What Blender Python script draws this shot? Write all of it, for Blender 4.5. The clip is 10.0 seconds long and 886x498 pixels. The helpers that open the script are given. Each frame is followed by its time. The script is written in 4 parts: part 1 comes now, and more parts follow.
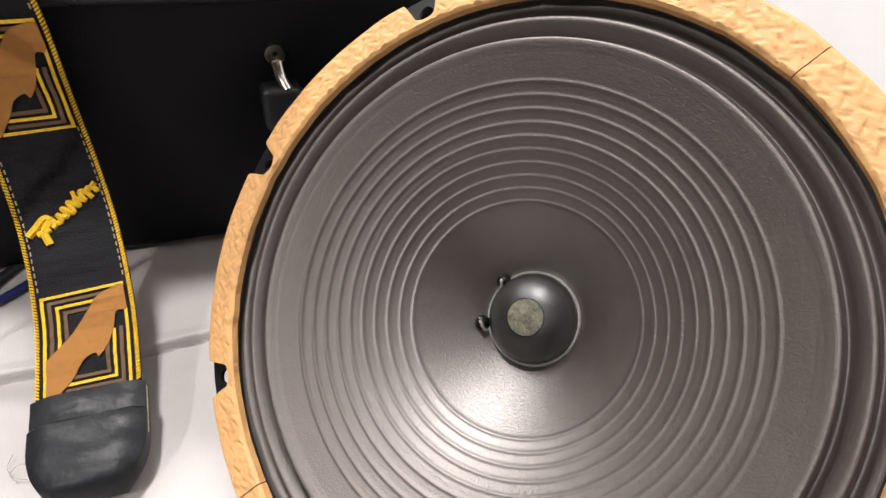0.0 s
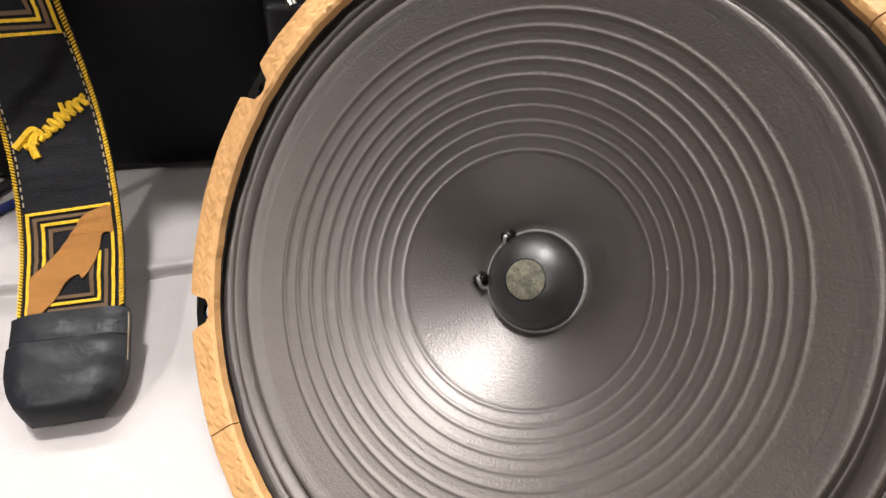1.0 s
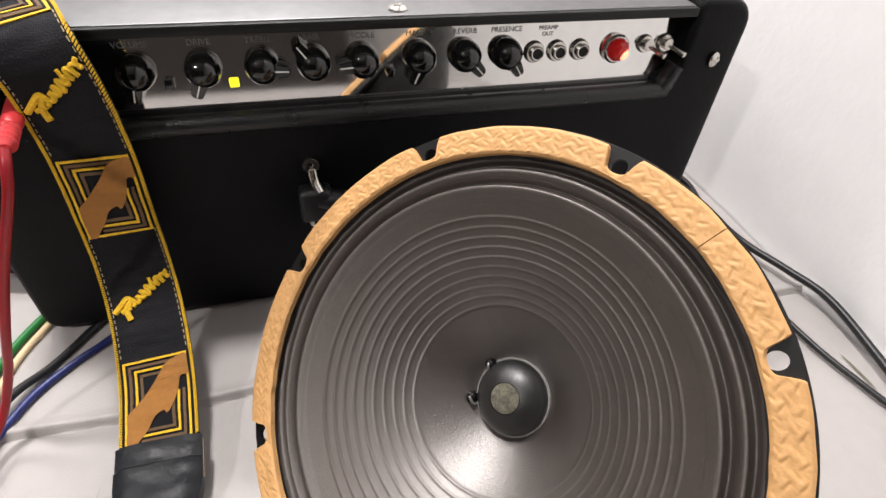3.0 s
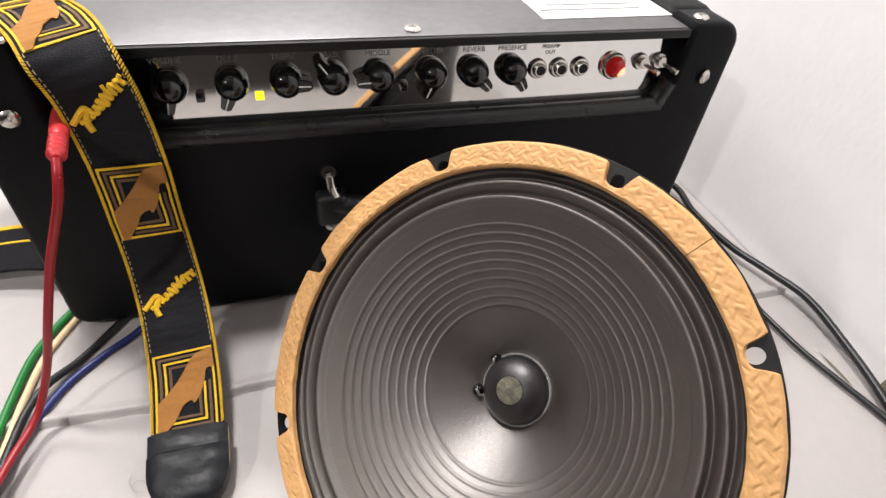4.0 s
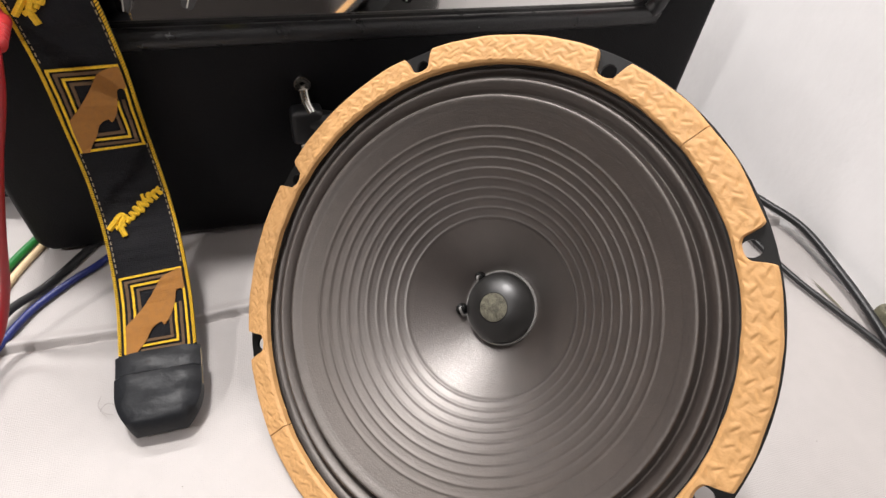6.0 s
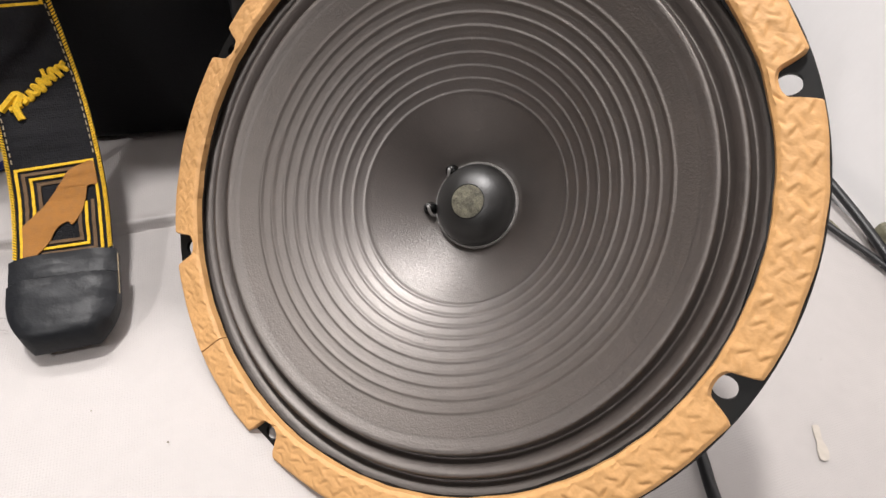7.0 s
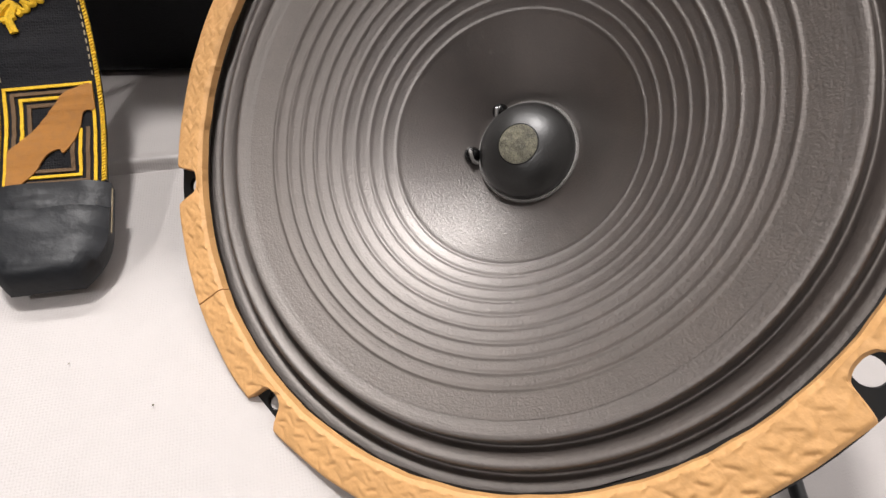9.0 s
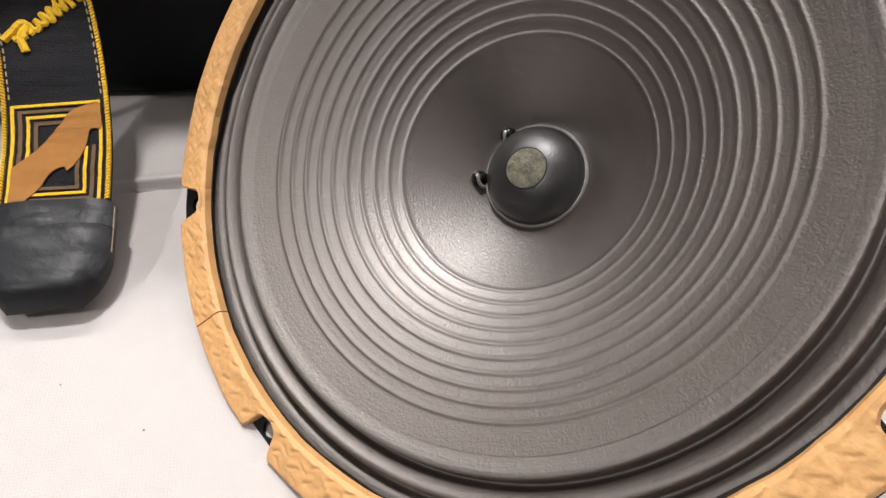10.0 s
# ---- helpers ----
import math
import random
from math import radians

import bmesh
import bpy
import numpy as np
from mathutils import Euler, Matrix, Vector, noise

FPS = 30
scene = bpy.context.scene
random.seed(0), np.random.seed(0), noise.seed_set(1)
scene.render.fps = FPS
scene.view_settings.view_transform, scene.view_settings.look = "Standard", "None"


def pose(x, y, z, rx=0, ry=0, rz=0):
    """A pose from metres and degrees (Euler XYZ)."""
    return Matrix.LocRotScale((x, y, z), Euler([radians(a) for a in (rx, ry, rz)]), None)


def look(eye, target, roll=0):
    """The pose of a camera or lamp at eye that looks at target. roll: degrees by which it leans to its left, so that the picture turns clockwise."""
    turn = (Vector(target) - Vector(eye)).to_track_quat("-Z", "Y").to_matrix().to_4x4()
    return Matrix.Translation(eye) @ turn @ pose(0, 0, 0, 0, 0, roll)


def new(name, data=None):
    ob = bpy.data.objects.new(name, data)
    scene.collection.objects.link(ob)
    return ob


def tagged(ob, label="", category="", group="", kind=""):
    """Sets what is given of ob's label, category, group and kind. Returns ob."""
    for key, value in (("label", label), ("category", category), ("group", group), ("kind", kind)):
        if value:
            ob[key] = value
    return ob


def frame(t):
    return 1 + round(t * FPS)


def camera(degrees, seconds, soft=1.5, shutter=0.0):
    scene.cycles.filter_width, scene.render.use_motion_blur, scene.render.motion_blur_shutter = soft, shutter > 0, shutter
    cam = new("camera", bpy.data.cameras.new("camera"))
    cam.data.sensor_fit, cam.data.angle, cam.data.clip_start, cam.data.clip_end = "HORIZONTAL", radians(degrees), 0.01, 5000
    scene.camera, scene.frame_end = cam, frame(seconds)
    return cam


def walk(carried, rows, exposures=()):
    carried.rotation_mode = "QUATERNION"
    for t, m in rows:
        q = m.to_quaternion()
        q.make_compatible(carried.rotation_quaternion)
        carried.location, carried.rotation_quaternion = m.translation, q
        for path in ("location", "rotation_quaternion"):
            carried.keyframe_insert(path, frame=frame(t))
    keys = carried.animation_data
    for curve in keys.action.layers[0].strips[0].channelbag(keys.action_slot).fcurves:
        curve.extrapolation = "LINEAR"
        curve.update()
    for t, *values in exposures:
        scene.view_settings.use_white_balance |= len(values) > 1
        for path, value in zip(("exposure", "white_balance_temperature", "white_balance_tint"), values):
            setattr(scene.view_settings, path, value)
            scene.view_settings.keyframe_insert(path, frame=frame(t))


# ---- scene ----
cam = camera(77.8, 10.0)
PATH = [
    (0, (0.0161, 0.0227, 0.2797), (0.1761, 1.5017, -1.0563), 6.3),
    (0.5, (0.0274, 0.0425, 0.2712), (0.1004, 1.4125, -1.1828), 7.9),
    (1, (0.0359, 0.0444, 0.2684), (0.0799, 1.3604, -1.2376), 8.1),
    (1.5, (0.0416, 0.0416, 0.2826), (0.0766, 1.3856, -1.1984), 6.9),
    (2, (0.0425, 0.0312, 0.3119), (0.1115, 1.4362, -1.1112), 5.7),
    (2.5, (0.0369, 0.0217, 0.3421), (0.0999, 1.4767, -1.0299), 5.2),
    (3, (0.0293, 0.0113, 0.3657), (0.0723, 1.4963, -0.9723), 4.8),
    (3.2, (0.0246, 0.0057, 0.3761), (0.0816, 1.4957, -0.9569), 5.5),
    (4.5, (0.0161, -0.0123, 0.3874), (0.0891, 1.4547, -0.9705), 6.0),
    (5, (0.0161, -0.0180, 0.3856), (0.0971, 1.4310, -0.9914), 6.1),
    (5.2, (0.0180, -0.0198, 0.3827), (0.1030, 1.4222, -0.9993), 6.2),
    (6.5, (0.0321, -0.0161, 0.3128), (0.1851, 1.3459, -1.1442), 8.4),
    (7, (0.0359, -0.0180, 0.2759), (0.2549, 1.3190, -1.1951), 10.6),
    (7.5, (0.0378, -0.0142, 0.2589), (0.2558, 1.3018, -1.2311), 10.8),
    (8, (0.0416, -0.0151, 0.2457), (0.2396, 1.2959, -1.2513), 11.2),
    (8.5, (0.0378, -0.0104, 0.2372), (0.2198, 1.3096, -1.2548), 11.6),
    (9, (0.0350, -0.0028, 0.2268), (0.1670, 1.3202, -1.2662), 10.8),
    (9.5, (0.0340, 0.0066, 0.2315), (0.1190, 1.3636, -1.2355), 8.9),
    (10, (0.0378, 0.0019, 0.2221), (0.1228, 1.3899, -1.2159), 10.2),
]
walk(cam, [(t, look(eye, target, roll)) for t, eye, target, roll in PATH],
     ((0, 0.18), (2.0, 0.16), (3.2, -0.08), (5.2, -0.08), (7.0, -0.08), (8.5, -0.08), (10, -0.02)))

# ---- ground plan: u along the amplifier's front, w into its depth, z up from the table ----
PLAN = pose(0.2867, 0.4517, 0, 0, 0, 17)
WALL_U = 0.086
SPEAKER_N = Vector((-0.4966, -0.5422, 0.6778)).normalized()
SPEAKER_X = Vector((0, 0, 1)).cross(SPEAKER_N).normalized()
SPEAKER_Y = SPEAKER_N.cross(SPEAKER_X)
SPEAKER_C = Vector((0.0517, 0.1700, 0.1136))
SPEAKER = Matrix.Translation(SPEAKER_C) @ Matrix((SPEAKER_X, SPEAKER_Y, SPEAKER_N)).transposed().to_4x4()

# ---- light ----
world = bpy.data.worlds.new("world")
scene.world = world
world.use_nodes = True
world.node_tree.nodes["Background"].inputs[0].default_value = (0.9, 0.95, 1.0, 1)
world.node_tree.nodes["Background"].inputs[1].default_value = 0.0
LAMPS = (((-1.38, -0.80, 1.32), 0.08, 14.0), ((-0.56, 0.22, 1.62), 0.16, 27.0))   # round lamps: place, size, watts
# unseen long lamp, added to widen the sheen below the dust cap
TUBE_AT, TUBE_LONG, TUBE_WIDE, TUBE_WATTS = (-0.75, 0.88, 1.58), 1.35, 0.09, 30.0


def lamp_light(at, size, watts):
    data = bpy.data.lights.new("lamp_light", "AREA")
    data.shape, data.size = "DISK", size
    data.energy, data.color = watts, (1.0, 0.962, 0.950)
    ob = new("lamp_light", data)
    ob.matrix_world = PLAN @ pose(*at)
    return ob


def sheen_light():
    data = bpy.data.lights.new("sheen_light", "AREA")
    data.shape, data.size, data.size_y = "RECTANGLE", TUBE_LONG, TUBE_WIDE
    data.energy, data.color = TUBE_WATTS, (1.0, 0.962, 0.950)
    new("sheen_light", data).matrix_world = PLAN @ pose(*TUBE_AT)




# ---- materials ----
def mat(name, base, rough=0.5, metal=0.0, vary=0.12, scale=30.0, bump=0.0, bump_scale=200.0, coat=0.0, stains=0.0, spec=0.5):
    """Base colour with variation at two scales, and a fine relief."""
    m = bpy.data.materials.new(name)
    m.use_nodes = True
    t = m.node_tree
    b = t.nodes["Principled BSDF"]
    b.inputs["Metallic"].default_value = metal
    b.inputs["Coat Weight"].default_value, b.inputs["Coat Roughness"].default_value = coat, rough * 1.1
    b.inputs["Specular IOR Level"].default_value = spec
    co = t.nodes.new("ShaderNodeTexCoord")
    n1, n2 = t.nodes.new("ShaderNodeTexNoise"), t.nodes.new("ShaderNodeTexNoise")
    n1.inputs["Scale"].default_value, n2.inputs["Scale"].default_value = scale, scale * 9
    n1.inputs["Detail"].default_value = n2.inputs["Detail"].default_value = 5
    mix = t.nodes.new("ShaderNodeMath")
    mix.operation = "ADD"
    for n in (n1, n2):
        t.links.new(co.outputs["Object"], n.inputs["Vector"])
    t.links.new(n1.outputs["Fac"], mix.inputs[0])
    t.links.new(n2.outputs["Fac"], mix.inputs[1])
    ramp = t.nodes.new("ShaderNodeMapRange")
    ramp.inputs["From Min"].default_value, ramp.inputs["From Max"].default_value = 0.7, 1.3
    ramp.inputs["To Min"].default_value, ramp.inputs["To Max"].default_value = 1 - vary, 1 + vary
    t.links.new(mix.outputs[0], ramp.inputs["Value"])
    col = t.nodes.new("ShaderNodeVectorMath")
    col.operation = "SCALE"
    col.inputs[0].default_value = base
    t.links.new(ramp.outputs["Result"], col.inputs["Scale"])
    t.links.new(col.outputs[0], b.inputs["Base Color"])
    rr = t.nodes.new("ShaderNodeMapRange")
    rr.inputs["From Min"].default_value, rr.inputs["From Max"].default_value = 0.3, 0.7
    rr.inputs["To Min"].default_value, rr.inputs["To Max"].default_value = max(0.02, rough * 0.88), min(1, rough * 1.12)
    t.links.new(n1.outputs["Fac"], rr.inputs["Value"])
    t.links.new(rr.outputs["Result"], b.inputs["Roughness"])
    if bump:
        n3 = t.nodes.new("ShaderNodeTexNoise")
        n3.inputs["Scale"].default_value, n3.inputs["Detail"].default_value = bump_scale, 3
        t.links.new(co.outputs["Object"], n3.inputs["Vector"])
        bp = t.nodes.new("ShaderNodeBump")
        bp.inputs["Strength"].default_value, bp.inputs["Distance"].default_value = 1.0, bump
        t.links.new(n3.outputs["Fac"], bp.inputs["Height"])
        t.links.new(bp.outputs["Normal"], b.inputs["Normal"])
    return m


def glow(name, colour, strength):
    m = mat(name, colour, 0.3)
    b = m.node_tree.nodes["Principled BSDF"]
    b.inputs["Emission Color"].default_value = (*colour, 1)
    b.inputs["Emission Strength"].default_value = strength
    return m


M_TABLE = mat("table_cloth", (0.425, 0.398, 0.385), 0.55, vary=0.03, scale=9, bump=0.0002, bump_scale=900)
# for the unseen walls, dark to keep reflections low
M_DARKWALL = mat("dark_unseen_wall", (0.07, 0.06, 0.055), 0.6, vary=0.05, scale=4)
M_WALL = mat("wall_paint", (0.87, 0.855, 0.85), 0.7, vary=0.02, scale=4, bump=0.0003, bump_scale=120)
M_FLOOR = mat("floor_tile", (0.35, 0.32, 0.29), 0.4)
M_VINYL = mat("black_vinyl", (0.0035, 0.0035, 0.0042), 0.48, vary=0.25, scale=40, bump=0.0004, bump_scale=800, spec=0.14)
M_LID = mat("grey_lid", (0.19, 0.19, 0.195), 0.42, metal=1.0, vary=0.10, scale=14, bump=0.00005, bump_scale=1200)
M_LIDEDGE = mat("black_edge", (0.006, 0.006, 0.006), 0.5, spec=0.3)
M_CHROME = mat("chrome", (0.80, 0.79, 0.77), 0.06, metal=1.0, vary=0.03, scale=12)
M_STEEL = mat("nickel", (0.62, 0.60, 0.56), 0.22, metal=1.0, vary=0.1, scale=200)
M_KNOB = mat("black_bakelite", (0.006, 0.006, 0.006), 0.10, vary=0.2, coat=0.3)
M_WHITE = mat("white_line", (0.75, 0.74, 0.70), 0.5)
M_HOLE = mat("dark_hole", (0.004, 0.004, 0.004), 0.7)
M_CONE = mat("paper_cone", (0.022, 0.0158, 0.0130), 0.41, vary=0.36, scale=120, bump=0.00016, bump_scale=1200, spec=1.0, coat=1.0)
M_SURROUND = mat("doped_surround", (0.022, 0.0158, 0.0130), 0.40, vary=0.30, scale=60, bump=0.00012, bump_scale=1200, spec=1.0, coat=0.55)
M_CAP = mat("dust_cap", (0.008, 0.0075, 0.0070), 0.42, vary=0.2, scale=60, bump=0.0001, bump_scale=800, spec=0.8)
M_BASKET = mat("black_steel", (0.006, 0.006, 0.006), 0.5, vary=0.2, spec=0.25)
M_GLUE = mat("black_glue", (0.006, 0.006, 0.006), 0.12, vary=0.2)
M_BEAD = mat("grey_glue", (0.26, 0.25, 0.24), 0.2, vary=0.3, scale=200, coat=0.4)
M_CORK = mat("cork_gasket", (0.57, 0.315, 0.122), 0.62, vary=0.07, scale=90, bump=0.00014, bump_scale=900)
M_STRAP = mat("black_webbing", (0.007, 0.007, 0.009), 0.8, vary=0.3, scale=80, bump=0.0006, bump_scale=900, spec=0.25)
M_YELLOW = mat("yellow_thread", (0.82, 0.50, 0.015), 0.6, vary=0.25, scale=500, bump=0.0006, bump_scale=2500)
M_TAN = mat("tan_weave", (0.36, 0.155, 0.030), 0.75, vary=0.15, scale=300, bump=0.0005, bump_scale=2500)
M_BROWN = mat("brown_weave", (0.13, 0.075, 0.035), 0.75, vary=0.2, scale=300, bump=0.0005, bump_scale=2500)
M_LEATHER = mat("black_leather", (0.008, 0.0092, 0.0115), 0.48, vary=0.2, scale=60, bump=0.0005, bump_scale=170, spec=0.32)
M_RUBBER = mat("black_rubber", (0.012, 0.012, 0.013), 0.4, vary=0.2)
M_RED = mat("red_rubber", (0.30, 0.010, 0.016), 0.38, vary=0.1)
M_REDPLUG = mat("red_plug", (0.52, 0.035, 0.04), 0.4, vary=0.1)
M_GREEN = mat("green_cable", (0.01, 0.17, 0.03), 0.4)
M_BLUE = mat("blue_cable", (0.012, 0.022, 0.14), 0.4)
M_CREAM = mat("cream_cable", (0.72, 0.55, 0.33), 0.5)
M_THREAD = mat("pale_thread", (0.36, 0.29, 0.19), 0.7, vary=0.4, scale=400)
M_PAPER = mat("paper", (0.82, 0.82, 0.80), 0.6, vary=0.03)
M_INK = mat("grey_ink", (0.24, 0.24, 0.24), 0.6)
M_STAIN = mat("glue_stain", (0.475, 0.43, 0.375), 0.5, vary=0.1)
M_JEWEL = glow("red_glass", (0.42, 0.006, 0.006), 0.12)
M_LED_RED = glow("red_bulb", (1.0, 0.16, 0.09), 5.0)
M_LED_YELLOW = glow("yellow_led", (0.85, 0.75, 0.02), 1.6)


def quilt(m, scale, depth):
    """Puffy dents pressed into a sheet, on top of its fine relief."""
    t = m.node_tree
    co = [n for n in t.nodes if n.bl_idname == "ShaderNodeTexCoord"][0]
    old = [n for n in t.nodes if n.bl_idname == "ShaderNodeBump"][0]
    warp = t.nodes.new("ShaderNodeTexNoise")
    warp.inputs["Scale"].default_value = scale * 0.9
    mixv = t.nodes.new("ShaderNodeMix")
    mixv.data_type, mixv.blend_type = "RGBA", "LINEAR_LIGHT"
    mixv.inputs["Factor"].default_value = 0.004
    t.links.new(co.outputs["Object"], warp.inputs["Vector"])
    t.links.new(co.outputs["Object"], mixv.inputs["A"])
    t.links.new(warp.outputs["Color"], mixv.inputs["B"])
    turn = t.nodes.new("ShaderNodeMapping")
    turn.inputs["Rotation"].default_value = (0, 0, 0.6)
    turn.inputs["Scale"].default_value = (1.0, 1.7, 1.0)
    t.links.new(mixv.outputs["Result"], turn.inputs["Vector"])
    v = t.nodes.new("ShaderNodeTexVoronoi")
    v.feature = "SMOOTH_F1"
    v.inputs["Scale"].default_value, v.inputs["Smoothness"].default_value = scale, 0.15
    t.links.new(turn.outputs[0], v.inputs["Vector"])
    b = t.nodes.new("ShaderNodeBump")
    b.invert = True
    b.inputs["Strength"].default_value, b.inputs["Distance"].default_value = 1.0, depth
    t.links.new(v.outputs["Distance"], b.inputs["Height"])
    t.links.new(old.outputs["Normal"], b.inputs["Normal"])
    t.links.new(b.outputs["Normal"], t.nodes["Principled BSDF"].inputs["Normal"])


def weave(m, per_metre, depth):
    """The crossing threads of a plain cloth, on top of its fine relief."""
    t = m.node_tree
    co = [n for n in t.nodes if n.bl_idname == "ShaderNodeTexCoord"][0]
    old = [n for n in t.nodes if n.bl_idname == "ShaderNodeBump"][0]
    add = t.nodes.new("ShaderNodeMath")
    for k, axis in enumerate("XY"):
        w = t.nodes.new("ShaderNodeTexWave")
        w.bands_direction = axis
        w.inputs["Scale"].default_value, w.inputs["Distortion"].default_value = per_metre / 3.14, 1.2
        w.inputs["Detail"].default_value, w.inputs["Detail Scale"].default_value = 2, 0.05
        t.links.new(co.outputs["Object"], w.inputs["Vector"])
        t.links.new(w.outputs["Fac"], add.inputs[k])
    b = t.nodes.new("ShaderNodeBump")
    b.inputs["Strength"].default_value, b.inputs["Distance"].default_value = 1.0, depth
    t.links.new(add.outputs[0], b.inputs["Height"])
    t.links.new(old.outputs["Normal"], b.inputs["Normal"])
    t.links.new(b.outputs["Normal"], t.nodes["Principled BSDF"].inputs["Normal"])


def paper_grain(m, depth, neck, edge, gloss):
    """Fibres that run round and across a turned sheet, and pale scuffs where it was handled."""
    t = m.node_tree
    co = [n for n in t.nodes if n.bl_idname == "ShaderNodeTexCoord"][0]
    old = [n for n in t.nodes if n.bl_idname == "ShaderNodeBump"][0]
    sep = t.nodes.new("ShaderNodeSeparateXYZ")
    t.links.new(co.outputs["Object"], sep.inputs[0])
    ang = t.nodes.new("ShaderNodeMath")
    ang.operation = "ARCTAN2"
    t.links.new(sep.outputs["Y"], ang.inputs[0])
    t.links.new(sep.outputs["X"], ang.inputs[1])
    flat = t.nodes.new("ShaderNodeCombineXYZ")
    t.links.new(sep.outputs["X"], flat.inputs["X"])
    t.links.new(sep.outputs["Y"], flat.inputs["Y"])
    size = t.nodes.new("ShaderNodeVectorMath")
    size.operation = "LENGTH"
    t.links.new(flat.outputs[0], size.inputs[0])
    # the paper is pressed smooth at its neck and left felty towards its edge
    for socket, inner, outer in (("Roughness", neck, edge), ("Coat Roughness", neck + 0.03, edge), ("Coat Weight", 1.0, gloss)):
        ramp = t.nodes.new("ShaderNodeMapRange")
        ramp.inputs["From Min"].default_value, ramp.inputs["From Max"].default_value = 0.045, 0.105
        ramp.inputs["To Min"].default_value, ramp.inputs["To Max"].default_value = inner, outer
        t.links.new(size.outputs["Value"], ramp.inputs["Value"])
        t.links.new(ramp.outputs["Result"], t.nodes["Principled BSDF"].inputs[socket])
    polar = t.nodes.new("ShaderNodeCombineXYZ")
    t.links.new(ang.outputs[0], polar.inputs["X"])
    t.links.new(size.outputs["Value"], polar.inputs["Y"])
    total = t.nodes.new("ShaderNodeMath")
    for k, stretch in enumerate(((55.0, 260.0, 1.0), (16.0, 1100.0, 1.0))):
        mp = t.nodes.new("ShaderNodeMapping")
        mp.inputs["Scale"].default_value = stretch
        n = t.nodes.new("ShaderNodeTexNoise")
        n.inputs["Scale"].default_value, n.inputs["Detail"].default_value = 1.0, 4
        t.links.new(polar.outputs[0], mp.inputs["Vector"])
        t.links.new(mp.outputs[0], n.inputs["Vector"])
        t.links.new(n.outputs["Fac"], total.inputs[k])
    b = t.nodes.new("ShaderNodeBump")
    b.inputs["Strength"].default_value, b.inputs["Distance"].default_value = 1.0, depth
    t.links.new(total.outputs[0], b.inputs["Height"])
    t.links.new(old.outputs["Normal"], b.inputs["Normal"])
    t.links.new(b.outputs["Normal"], t.nodes["Principled BSDF"].inputs["Normal"])
    t.links.new(b.outputs["Normal"], t.nodes["Principled BSDF"].inputs["Coat Normal"])


for m in (M_CONE, M_SURROUND):
    m.node_tree.nodes["Principled BSDF"].inputs["Coat IOR"].default_value = 2.0
    m.node_tree.nodes["Principled BSDF"].inputs["Specular Tint"].default_value = (1.0, 0.88, 0.79, 1)
paper_grain(M_CONE, 0.00009, 0.39, 0.55, 0.36)
paper_grain(M_SURROUND, 0.00012, 0.50, 0.52, 0.5)
weave(M_TABLE, 760.0, 0.000035)
weave(M_STRAP, 900.0, 0.00006)
quilt(M_CORK, 105.0, 0.0006)


# ---- mesh helpers ----
def part(name, bm, material, parent=None, label="", smooth=True, m=None):
    """Links a bmesh as one mesh object, under a thing or a part."""
    me = bpy.data.meshes.new(name)
    bm.normal_update()
    bm.to_mesh(me)
    bm.free()
    if material:
        me.materials.append(material)
    if smooth:
        me.shade_smooth()
        me.set_sharp_from_angle(angle=radians(38))
    ob = new(name, me)
    if parent:
        ob.parent = parent
    if m is not None:
        ob.matrix_local = m
    if label:
        ob["label"] = label
    return ob


def thing(name, m, label, category, group="", kind=""):
    ob = new(name)
    ob.empty_display_size = 0.02
    ob.matrix_world = m
    return tagged(ob, label, category, group, kind)


def box(size, at=(0, 0, 0), bevel=0.0, segments=3, bm=None):
    bm2 = bmesh.new()
    bmesh.ops.create_cube(bm2, size=1.0, matrix=Matrix.Translation(at) @ Matrix.Diagonal((*size, 1)))
    if bevel:
        bmesh.ops.bevel(bm2, geom=bm2.edges[:], offset=bevel, segments=segments, profile=0.5, affect="EDGES")
    if bm is None:
        return bm2
    me = bpy.data.meshes.new("tmp")
    bm2.to_mesh(me)
    bm2.free()
    bm.from_mesh(me)
    bpy.data.meshes.remove(me)
    return bm


def lathe(profile, segments=64):
    """Turns (radius, height) pairs round z; a radius of 0 becomes a pole."""
    bm = bmesh.new()
    rings = []
    for r, z in profile:
        if r < 1e-6:
            rings.append([bm.verts.new((0, 0, z))])
        else:
            rings.append([bm.verts.new((r * math.cos(2 * math.pi * k / segments), r * math.sin(2 * math.pi * k / segments), z)) for k in range(segments)])
    for a, b in zip(rings, rings[1:]):
        for k in range(segments):
            k2 = (k + 1) % segments
            if len(a) == 1 and len(b) > 1:
                bm.faces.new((a[0], b[k], b[k2]))
            elif len(b) == 1 and len(a) > 1:
                bm.faces.new((a[k], b[0], a[k2]))
            elif len(a) > 1:
                bm.faces.new((a[k], b[k], b[k2], a[k2]))
    bmesh.ops.recalc_face_normals(bm, faces=bm.faces[:])
    return bm


def smooth_path(points, steps=10):
    """Catmull-Rom through the points."""
    p = [Vector(q) for q in points]
    p = [2 * p[0] - p[1], *p, 2 * p[-1] - p[-2]]
    out = []
    for k in range(1, len(p) - 2):
        for i in range(steps):
            t = i / steps
            out.append(0.5 * (2 * p[k] + (p[k + 1] - p[k - 1]) * t + (2 * p[k - 1] - 5 * p[k] + 4 * p[k + 1] - p[k + 2]) * t * t + (3 * p[k] - p[k - 1] - 3 * p[k + 1] + p[k + 2]) * t ** 3))
    out.append(p[-2])
    return out


